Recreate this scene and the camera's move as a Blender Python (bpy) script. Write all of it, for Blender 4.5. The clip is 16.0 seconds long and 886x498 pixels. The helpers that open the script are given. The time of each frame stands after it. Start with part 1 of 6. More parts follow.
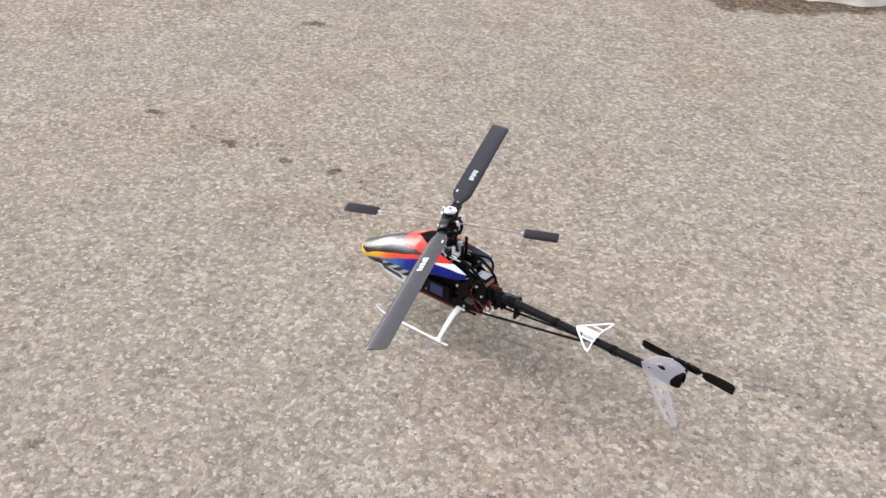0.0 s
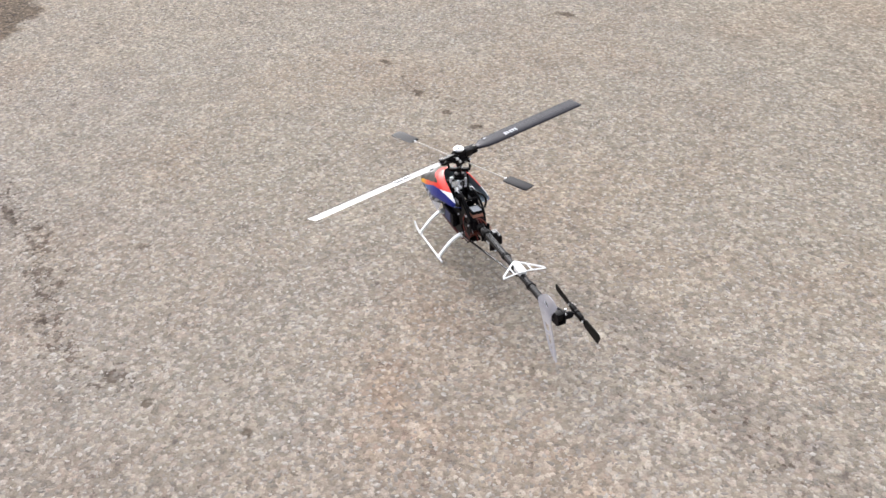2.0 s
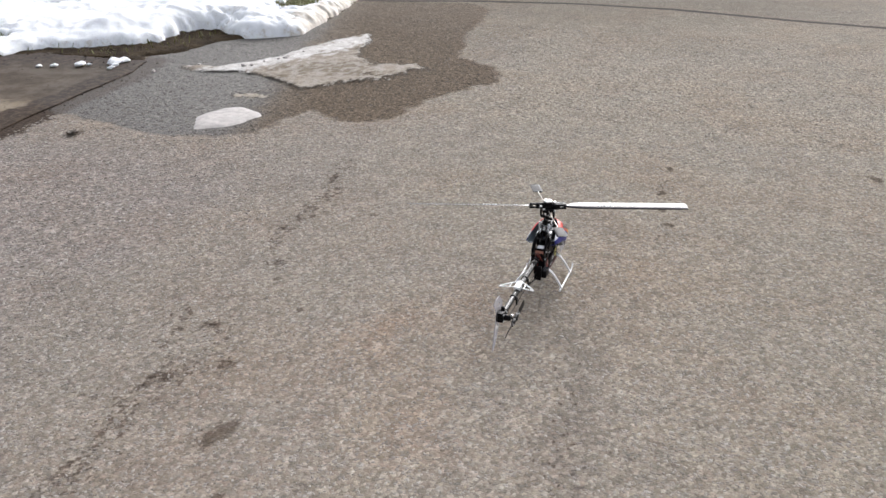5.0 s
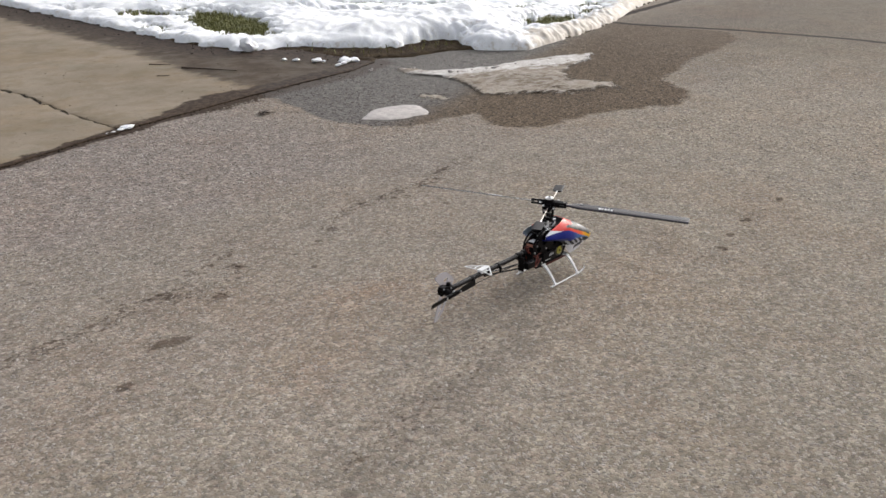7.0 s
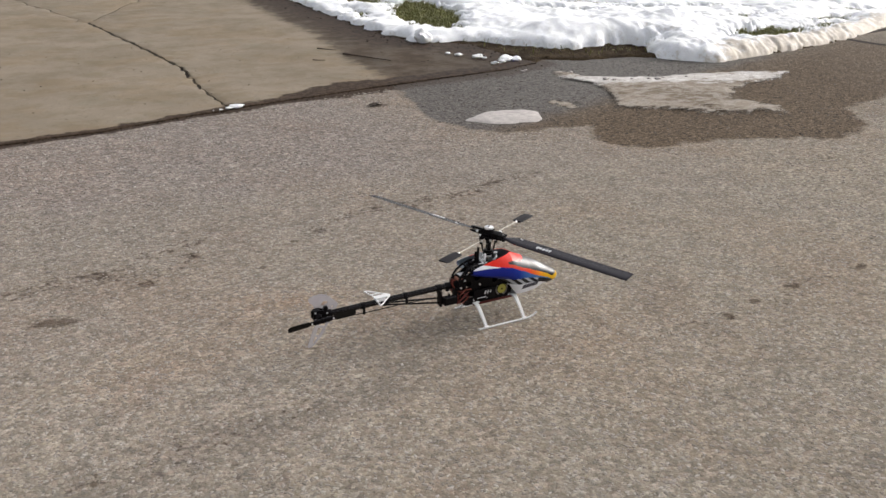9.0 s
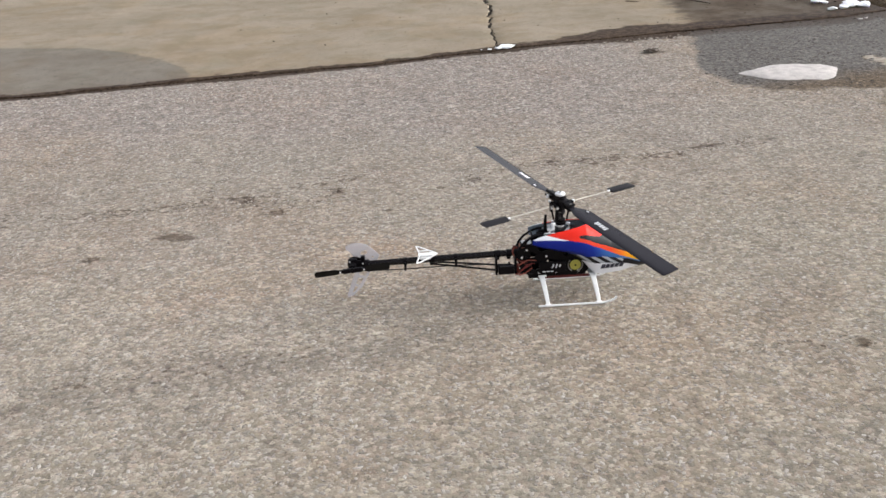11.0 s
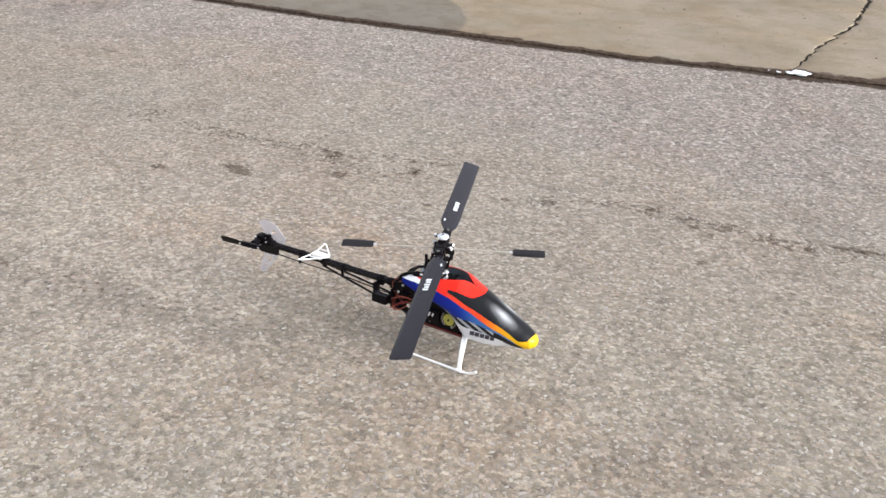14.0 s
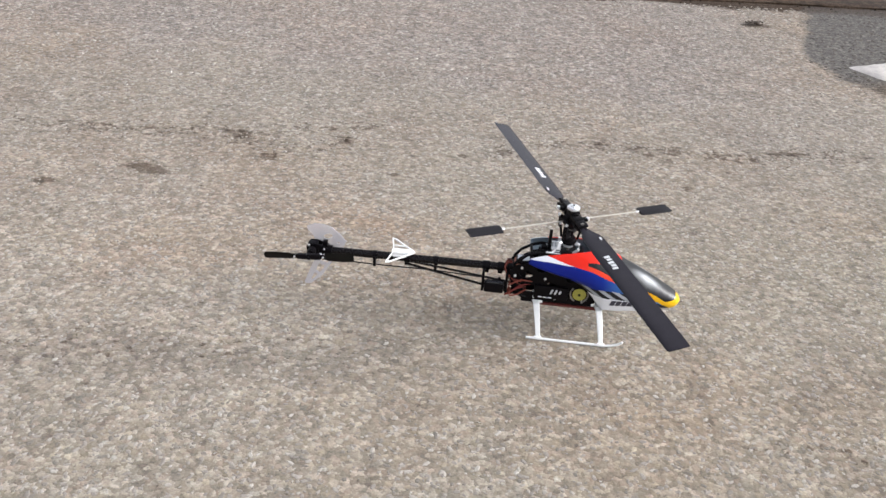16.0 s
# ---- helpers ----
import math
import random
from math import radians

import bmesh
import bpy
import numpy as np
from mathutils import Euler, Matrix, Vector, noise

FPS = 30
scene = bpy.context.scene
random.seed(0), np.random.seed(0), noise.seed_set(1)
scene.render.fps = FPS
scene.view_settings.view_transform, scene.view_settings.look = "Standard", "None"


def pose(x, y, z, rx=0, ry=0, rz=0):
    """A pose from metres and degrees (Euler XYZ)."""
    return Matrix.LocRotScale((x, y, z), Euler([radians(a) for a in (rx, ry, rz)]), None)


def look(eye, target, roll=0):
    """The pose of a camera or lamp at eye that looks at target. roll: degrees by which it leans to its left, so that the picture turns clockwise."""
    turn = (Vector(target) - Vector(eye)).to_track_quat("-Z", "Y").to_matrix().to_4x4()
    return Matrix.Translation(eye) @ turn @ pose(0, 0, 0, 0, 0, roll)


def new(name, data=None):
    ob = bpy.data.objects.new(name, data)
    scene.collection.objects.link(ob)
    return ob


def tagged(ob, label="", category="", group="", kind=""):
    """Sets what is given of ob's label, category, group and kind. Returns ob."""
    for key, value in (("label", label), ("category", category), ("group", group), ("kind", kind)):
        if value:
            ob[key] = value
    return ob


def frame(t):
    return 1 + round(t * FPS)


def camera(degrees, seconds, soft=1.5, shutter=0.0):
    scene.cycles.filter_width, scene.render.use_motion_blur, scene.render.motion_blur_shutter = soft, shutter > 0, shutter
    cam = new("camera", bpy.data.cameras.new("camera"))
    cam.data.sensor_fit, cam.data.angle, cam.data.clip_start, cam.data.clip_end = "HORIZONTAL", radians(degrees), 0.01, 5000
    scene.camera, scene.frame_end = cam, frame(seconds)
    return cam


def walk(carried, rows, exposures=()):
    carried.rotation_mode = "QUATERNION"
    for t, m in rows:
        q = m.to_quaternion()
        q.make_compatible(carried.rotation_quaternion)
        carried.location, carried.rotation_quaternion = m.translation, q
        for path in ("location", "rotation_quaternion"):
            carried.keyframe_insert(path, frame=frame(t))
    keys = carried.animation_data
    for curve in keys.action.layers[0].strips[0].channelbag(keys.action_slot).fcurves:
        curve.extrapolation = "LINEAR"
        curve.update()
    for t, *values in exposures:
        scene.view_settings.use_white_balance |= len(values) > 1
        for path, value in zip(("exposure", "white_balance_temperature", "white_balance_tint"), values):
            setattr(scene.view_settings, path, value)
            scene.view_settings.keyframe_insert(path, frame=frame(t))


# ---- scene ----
cam = camera(51.0, 16.0, soft=1.5)
PATH = [
    (0, (-0.792, 1.002, 1.019), (0.246, -0.287, -0.103), 0.7),
    (0.5, (-1.006, 0.927, 1.032), (0.191, -0.221, -0.086), -2.9),
    (1, (-1.195, 0.862, 1.055), (0.142, -0.146, -0.039), -2.5),
    (1.5, (-1.319, 0.716, 1.02), (0.135, -0.056, -0.116), -0.2),
    (2, (-1.527, 0.569, 1.037), (0.068, 0.018, -0.038), -3.0),
    (2.5, (-1.672, 0.401, 1.034), (0.025, 0.102, 0.017), -2.4),
    (3, (-1.833, 0.227, 1.038), (-0.11, 0.075, 0.034), -2.9),
    (3.5, (-2.021, 0.11, 1.053), (-0.261, -0.01, 0.111), -2.2),
    (3.7, (-2.052, 0.048, 1.05), (-0.254, 0.043, 0.175), -1.4),
    (5.8, (-2.182, -0.888, 1.036), (-0.554, -0.029, 0.253), 0.6),
    (6, (-2.149, -0.96, 1.035), (-0.544, -0.044, 0.271), 1.4),
    (6.5, (-1.972, -1.113, 0.996), (-0.559, 0.082, 0.236), 0.6),
    (7, (-1.887, -1.351, 0.984), (-0.511, -0.095, 0.256), 0.1),
    (7.5, (-1.66, -1.438, 0.977), (-0.411, -0.065, 0.233), -0.3),
    (8, (-1.48, -1.576, 0.962), (-0.319, -0.123, 0.226), -0.1),
    (8.5, (-1.26, -1.645, 0.968), (-0.237, -0.093, 0.229), 1.1),
    (9, (-1.034, -1.68, 0.953), (-0.141, -0.049, 0.216), 1.1),
    (9.5, (-0.881, -1.813, 0.967), (-0.173, -0.091, 0.238), -1.2),
    (9.7, (-0.803, -1.812, 0.954), (-0.207, -0.069, 0.175), -2.4),
    (11.8, (0.107, -1.648, 0.903), (-0.184, 0.118, 0.011), 0.2),
    (12, (0.193, -1.629, 0.916), (-0.174, 0.096, -0.028), 0.5),
    (12.5, (0.388, -1.481, 0.908), (-0.151, 0.216, -0.004), 0.4),
    (13, (0.549, -1.43, 0.921), (-0.083, 0.204, -0.043), -0.4),
    (13.5, (0.692, -1.37, 0.942), (-0.22, 0.163, 0.037), 0.1),
    (14, (0.762, -1.233, 0.935), (-0.175, 0.286, 0.032), 2.1),
    (14.5, (0.676, -1.232, 0.917), (-0.224, 0.285, -0.025), 2.7),
    (15, (0.475, -1.323, 0.912), (-0.188, 0.299, -0.054), 3.8),
    (15.5, (0.181, -1.321, 0.897), (-0.326, 0.33, -0.111), 2.4),
    (16, (-0.084, -1.342, 0.888), (-0.236, 0.39, -0.101), 4.4),
]
walk(cam, [(t, look(eye, target, roll)) for t, eye, target, roll in PATH],
     exposures=[(0, 1.15, 6170, 12), (1.5, 1.15, 6210, 12), (2.5, 1.05, 6150, 12), (3, 0.91, 6180, 12), (3.5, 0.84, 6160, 11), (6, 0.45, 6250, 11), (7, 0.37, 6400, 11), (8, 0.43, 6400, 11), (8.5, 0.60, 6400, 11), (9, 0.39, 6500, 11), (9.5, 0.45, 6500, 11), (12, 1.01, 6150, 9), (12.5, 1.02, 6150, 10), (14.5, 1.08, 6150, 10), (15.5, 1.02, 6160, 11), (16, 0.98, 6170, 10)])

# ---- world, sun, exposure ----
SUN_EL, SUN_AZ = 25.0, 2.0   # degrees: height, and heading from +x towards +y

world = bpy.data.worlds.new("world")
scene.world = world
world.use_nodes = True
wt = world.node_tree
sky = wt.nodes.new("ShaderNodeTexSky")
sky.sky_type, sky.sun_disc = "NISHITA", False
sky.sun_elevation, sky.sun_rotation = radians(SUN_EL), radians(90 - SUN_AZ)
sky.air_density, sky.dust_density = 1.0, 6.0
veil = wt.nodes.new("ShaderNodeHueSaturation")     # thin cloud: a nearly colourless sky
veil.inputs["Saturation"].default_value = 0.22
wt.links.new(sky.outputs[0], veil.inputs["Color"])
wt.links.new(veil.outputs[0], wt.nodes["Background"].inputs["Color"])
wt.nodes["Background"].inputs["Strength"].default_value = 0.173

sun_data = bpy.data.lights.new("sun", "SUN")
sun_data.energy, sun_data.angle, sun_data.color = 0.43, radians(26), (1.0, 0.95, 0.88)
sun = new("sun", sun_data)
a, e = radians(SUN_AZ), radians(SUN_EL)
sun.matrix_world = look((20 * math.cos(a) * math.cos(e), 20 * math.sin(a) * math.cos(e), 20 * math.sin(e)), (0, 0, 0))


# ---- node helpers ----
class Nodes:
    """A small builder for one node material."""

    def __init__(self, name):
        self.mat = bpy.data.materials.new(name)
        self.mat.use_nodes = True
        self.tree = self.mat.node_tree
        self.bsdf = self.tree.nodes["Principled BSDF"]
        self.coord = self.add("ShaderNodeTexCoord").outputs["Object"]

    def add(self, kind, **props):
        node = self.tree.nodes.new(kind)
        for key, value in props.items():
            setattr(node, key, value)
        return node

    def put(self, socket, value):
        if isinstance(value, bpy.types.NodeSocket):
            self.tree.links.new(value, socket)
        else:
            socket.default_value = value

    def math(self, op, a, b=0.0, clamp=False):
        node = self.add("ShaderNodeMath", operation=op, use_clamp=clamp)
        self.put(node.inputs[0], a), self.put(node.inputs[1], b)
        return node.outputs[0]

    def ramp(self, fac, stops, mode="LINEAR"):
        node = self.add("ShaderNodeValToRGB")
        node.color_ramp.interpolation = mode
        els = node.color_ramp.elements
        while len(els) < len(stops):
            els.new(0.5)
        for el, (p, c) in zip(els, stops):
            el.position, el.color = p, (*c, 1) if len(c) == 3 else c
        self.put(node.inputs[0], fac)
        return node.outputs[0]

    def step(self, value, lo, hi):
        node = self.add("ShaderNodeMapRange", interpolation_type="SMOOTHSTEP")
        self.put(node.inputs[0], value)
        node.inputs[1].default_value, node.inputs[2].default_value = lo, hi
        return node.outputs[0]

    def mix(self, fac, a, b, mode="MIX"):
        node = self.add("ShaderNodeMix", data_type="RGBA", blend_type=mode)
        self.put(node.inputs[0], fac)
        for socket, value in ((node.inputs[6], a), (node.inputs[7], b)):
            self.put(socket, (*value, 1) if isinstance(value, tuple) and len(value) == 3 else value)
        return node.outputs[2]

    def noise(self, scale, detail=4.0, rough=0.55, coord=None):
        node = self.add("ShaderNodeTexNoise")
        self.put(node.inputs["Vector"], coord or self.coord)
        node.inputs["Scale"].default_value, node.inputs["Detail"].default_value, node.inputs["Roughness"].default_value = scale, detail, rough
        return node.outputs["Fac"]

    def voronoi(self, scale, feature="F1", coord=None):
        node = self.add("ShaderNodeTexVoronoi", feature=feature)
        self.put(node.inputs["Vector"], coord or self.coord)
        node.inputs["Scale"].default_value = scale
        return node

    def attr(self, name):
        return self.add("ShaderNodeAttribute", attribute_name=name).outputs["Fac"]

    def bump(self, height, strength, distance, under=None):
        node = self.add("ShaderNodeBump")
        node.inputs["Strength"].default_value, node.inputs["Distance"].default_value = strength, distance
        self.put(node.inputs["Height"], height)
        if under:
            self.put(node.inputs["Normal"], under)
        return node.outputs[0]

    def done(self, color=None, rough=None, normal=None, metal=None, **more):
        for key, value in (("Base Color", color), ("Roughness", rough), ("Normal", normal), ("Metallic", metal)):
            if value is not None:
                self.put(self.bsdf.inputs[key], (*value, 1) if isinstance(value, tuple) and len(value) == 3 else value)
        for key, value in more.items():
            self.put(self.bsdf.inputs[key.replace("_", " ")], value)
        return self.mat


def plain(name, c, rough=0.4, metal=0.0, vary=0.25, scale=60.0, relief=0.0, **more):
    """Moulded or painted surface: colour with light mottling, worn gloss and fine relief."""
    n = Nodes(name)
    big, fine = n.noise(scale), n.noise(scale * 9, 2.0)
    f = n.math("ADD", n.math("MULTIPLY", big, 0.6), n.math("MULTIPLY", fine, 0.4))
    dark, light = tuple(v * (1 - vary) for v in c), tuple(min(1, v * (1 + vary)) for v in c)
    col = n.ramp(f, [(0.3, dark), (0.7, light)])
    r = n.math("ADD", n.math("MULTIPLY", fine, 0.2), rough - 0.1, True)
    return n.done(col, r, n.bump(fine, relief, 0.0005) if relief else None, metal, **more)


# ---- materials of the ground ----
def asphalt():
    n = Nodes("asphalt")
    warp = n.coord
    for scale, amount in ((150.0, 0.008), (420.0, 0.003)):
        wn = n.add("ShaderNodeTexNoise")
        wn.inputs["Scale"].default_value, wn.inputs["Detail"].default_value = scale, 1.0
        n.put(wn.inputs["Vector"], n.coord)
        sc = n.add("ShaderNodeVectorMath", operation="SCALE")
        n.put(sc.inputs[0], wn.outputs["Color"])
        sc.inputs["Scale"].default_value = amount
        plus = n.add("ShaderNodeVectorMath", operation="ADD")
        n.put(plus.inputs[0], warp), n.put(plus.inputs[1], sc.outputs[0])
        warp = plus.outputs[0]
    stone = n.voronoi(118.0, coord=warp)
    big = n.voronoi(58.0, coord=warp)
    sep = n.add("ShaderNodeSeparateColor")
    n.put(sep.inputs[0], stone.outputs["Color"])
    sepb = n.add("ShaderNodeSeparateColor")
    n.put(sepb.inputs[0], big.outputs["Color"])
    grain = n.noise(250.0, 2.0, 0.6)
    pick = n.math("ADD", n.math("MULTIPLY", sep.outputs[0], 0.74), n.math("MULTIPLY", n.step(grain, 0.25, 0.75), 0.26))
    col = n.ramp(pick, [(0.08, (0.148, 0.130, 0.115)), (0.22, (0.194, 0.171, 0.150)), (0.42, (0.232, 0.204, 0.177)), (0.64, (0.272, 0.240, 0.208)), (0.80, (0.322, 0.288, 0.254)), (0.94, (0.40, 0.366, 0.330))])
    hue = n.ramp(sep.outputs[1], [(0.0, (1.05, 0.98, 0.94)), (0.3, (1.0, 1, 0.97)), (0.6, (0.98, 1, 0.97)), (0.8, (1.02, 1.01, 0.91)), (1.0, (0.93, 1.0, 1.03))])
    col = n.mix(0.8, col, hue, "MULTIPLY")
    # larger pale chips, sparse, and the dark binder between the stones
    chip = n.math("MULTIPLY", n.step(sepb.outputs[0], 0.80, 0.86), n.step(big.outputs["Distance"], 0.46, 0.26))
    col = n.mix(n.math("MULTIPLY", chip, 0.38), col, n.mix(sepb.outputs[2], (0.46, 0.43, 0.385), (0.38, 0.31, 0.255)))
    dark_chip = n.math("MULTIPLY", n.step(sepb.outputs[1], 0.88, 0.93), n.step(big.outputs["Distance"], 0.40, 0.22))
    col = n.mix(n.math("MULTIPLY", dark_chip, 0.55), col, (0.10, 0.085, 0.075))
    gap = n.step(stone.outputs["Distance"], 0.42, 0.80)
    col = n.mix(n.math("MULTIPLY", gap, 0.22), col, (0.10, 0.09, 0.08))
    pits = n.step(n.noise(95.0, 3.0, 0.65), 0.58, 0.72)
    col = n.mix(n.math("MULTIPLY", pits, 0.42), col, (0.11, 0.10, 0.09))
    # clusters of coarse and fine stone, at finger and hand size
    clump = n.step(n.noise(60.0, 3.0, 0.7), 0.36, 0.64)
    col = n.mix(clump, n.mix(1.0, col, (0.925, 0.92, 0.92), "MULTIPLY"), n.mix(1.0, col, (1.085, 1.07, 1.06), "MULTIPLY"))
    rough_grain = n.step(n.noise(66.0, 3.0, 0.75), 0.42, 0.58)
    col = n.mix(n.attr("coarse"), col, n.mix(rough_grain, n.mix(1.0, col, (0.87, 0.87, 0.875), "MULTIPLY"), n.mix(1.0, col, (1.15, 1.145, 1.14), "MULTIPLY")))
    clot = n.step(n.noise(24.0, 5.0, 0.75), 0.50, 0.60)
    col = n.mix(clot, col, n.mix(1.0, col, (0.925, 0.918, 0.918), "MULTIPLY"))
    col = n.mix(n.attr("pink"), col, n.mix(1.0, col, (1.06, 0.98, 0.93), "MULTIPLY"))
    # gradually darker tone towards the east
    col = n.mix(n.attr("darkened"), col, n.mix(1.0, col, (0.70, 0.69, 0.675), "MULTIPLY"))
    # broad patches: pinkish wear, grey traffic film
    patch = n.noise(1.5, 5.0, 0.6)
    col = n.mix(n.step(patch, 0.42, 0.68), col, n.mix(1.0, col, (1.03, 0.98, 0.94), "MULTIPLY"))
    film = n.noise(3.1, 6.0, 0.65)
    col = n.mix(n.step(film, 0.48, 0.70), col, n.mix(1.0, col, (0.88, 0.87, 0.88), "MULTIPLY"))
    col = n.mix(n.step(n.noise(14.0, 4.0), 0.50, 0.75), col, n.mix(1.0, col, (0.92, 0.91, 0.91), "MULTIPLY"))
    tan = n.attr("tan")
    col = n.mix(tan, col, n.mix(1.0, col, (1.03, 1.034, 1.0), "MULTIPLY"))
    # lightens the road colour where the helicopter's soft shadow renders dark
    col = n.mix(n.attr("worn"), col, n.mix(1.0, col, (1.15, 1.13, 1.145), "MULTIPLY"))
    cool = n.attr("cool")
    scab = n.step(n.noise(27.0, 5.0, 0.78), 0.465, 0.545)
    col = n.mix(n.math("MULTIPLY", cool, 0.9), col, n.mix(scab, n.mix(1.0, col, (0.83, 0.83, 0.85), "MULTIPLY"), n.mix(1.0, col, (1.13, 1.12, 1.12), "MULTIPLY")))
    col = n.mix(n.math("MULTIPLY", cool, 0.85), col, n.mix(1.0, col, (0.98, 0.985, 1.04), "MULTIPLY"))
    ragged = n.math("MULTIPLY", n.math("SUBTRACT", n.noise(46.0, 5.0, 0.75), 0.5), 1.7)
    stain = n.step(n.math("ADD", n.attr("stain"), n.math("MULTIPLY", ragged, n.step(n.attr("stain"), 0.02, 0.3))), 0.32, 0.66)
    col = n.mix(n.math("MULTIPLY", stain, 0.82), col, n.mix(1.0, col, (0.35, 0.32, 0.295), "MULTIPLY"))
    # a faint dark streak, and small dark pits where stones came loose
    line2 = n.math("MULTIPLY", n.attr("streak"), n.step(n.noise(22.0, 5.0, 0.7), 0.30, 0.62))
    col = n.mix(n.math("MULTIPLY", line2, 0.95, True), col, n.mix(1.0, col, (0.60, 0.60, 0.625), "MULTIPLY"))
    pock = n.step(n.math("ADD", n.noise(52.0, 3.0, 0.62), n.math("MULTIPLY", n.attr("specks"), 0.19)), 0.665, 0.72)
    col = n.mix(n.math("MULTIPLY", pock, 0.9), col, n.mix(1.0, col, (0.46, 0.43, 0.41), "MULTIPLY"))
    mott = n.step(n.noise(9.0, 7.0, 0.78), 0.36, 0.66)
    col = n.mix(mott, n.mix(1.0, col, (0.895, 0.895, 0.90), "MULTIPLY"), n.mix(1.0, col, (1.095, 1.085, 1.07), "MULTIPLY"))
    # melt water
    wob = n.math("MULTIPLY", n.math("SUBTRACT", n.noise(9.0, 5.0, 0.6), 0.5), 0.16)
    wet = n.math("MULTIPLY", n.step(n.math("ADD", n.attr("wet"), wob), -0.012, 0.035), n.attr("soak"))
    tone = n.mix(n.step(n.math("ADD", n.attr("brown"), n.math("MULTIPLY", n.math("SUBTRACT", n.noise(5.0, 5.0, 0.65), 0.5), 0.9)), 0.25, 0.75), (0.335, 0.324, 0.322), (0.40, 0.325, 0.25))
    soaked = n.ramp(pick, [(0.15, (0.125, 0.116, 0.107)), (0.42, (0.21, 0.194, 0.176)), (0.62, (0.27, 0.25, 0.226)), (0.78, (0.37, 0.342, 0.308)), (0.95, (0.54, 0.50, 0.455))])
    soaked = n.mix(clump, n.mix(1.0, soaked, (0.85, 0.85, 0.85), "MULTIPLY"), n.mix(1.0, soaked, (1.14, 1.14, 1.14), "MULTIPLY"))
    col = n.mix(n.math("MULTIPLY", wet, 0.97), col, n.mix(1.0, soaked, tone, "MULTIPLY"))
    # mud along the joint, seam across the road
    mud = n.step(n.math("ADD", n.attr("mud"), n.math("MULTIPLY", n.math("SUBTRACT", n.noise(14.0, 6.0, 0.75), 0.5), 1.3)), 0.25, 0.55)
    earth = n.mix(n.step(n.noise(55.0, 4.0, 0.7), 0.38, 0.62), (0.022, 0.014, 0.010), (0.060, 0.041, 0.029))
    col = n.mix(n.math("MULTIPLY", mud, 0.92), col, earth)
    sd = n.attr("seam")
    line = n.step(n.math("ABSOLUTE", n.math("ADD", sd, n.math("MULTIPLY", n.math("SUBTRACT", n.noise(11.0), 0.5), 0.05))), 0.055, 0.022)
    col = n.mix(n.step(sd, -0.01, 0.02), col, n.mix(1.0, col, (0.93, 0.93, 0.94), "MULTIPLY"))
    col = n.mix(n.math("MULTIPLY", line, 0.95), col, (0.035, 0.030, 0.027))
    sheen = n.math("MULTIPLY", wet, n.math("SUBTRACT", 1.0, n.attr("brown")))
    rough = n.math("SUBTRACT", 0.94, n.math("MULTIPLY", sheen, 0.28))
    relief = n.math("SUBTRACT", n.math("ADD", n.math("MULTIPLY", pick, 0.5), n.math("MULTIPLY", stone.outputs["Distance"], -0.9)), n.math("MULTIPLY", pits, 0.6))
    nor = n.bump(relief, 0.35, 0.003)
    nor = n.bump(n.noise(16.0, 4.0), 0.25, 0.012, nor)
    return n.done(col, rough, nor, Specular_IOR_Level=n.math("ADD", 0.04, n.math("MULTIPLY", sheen, 0.17)))


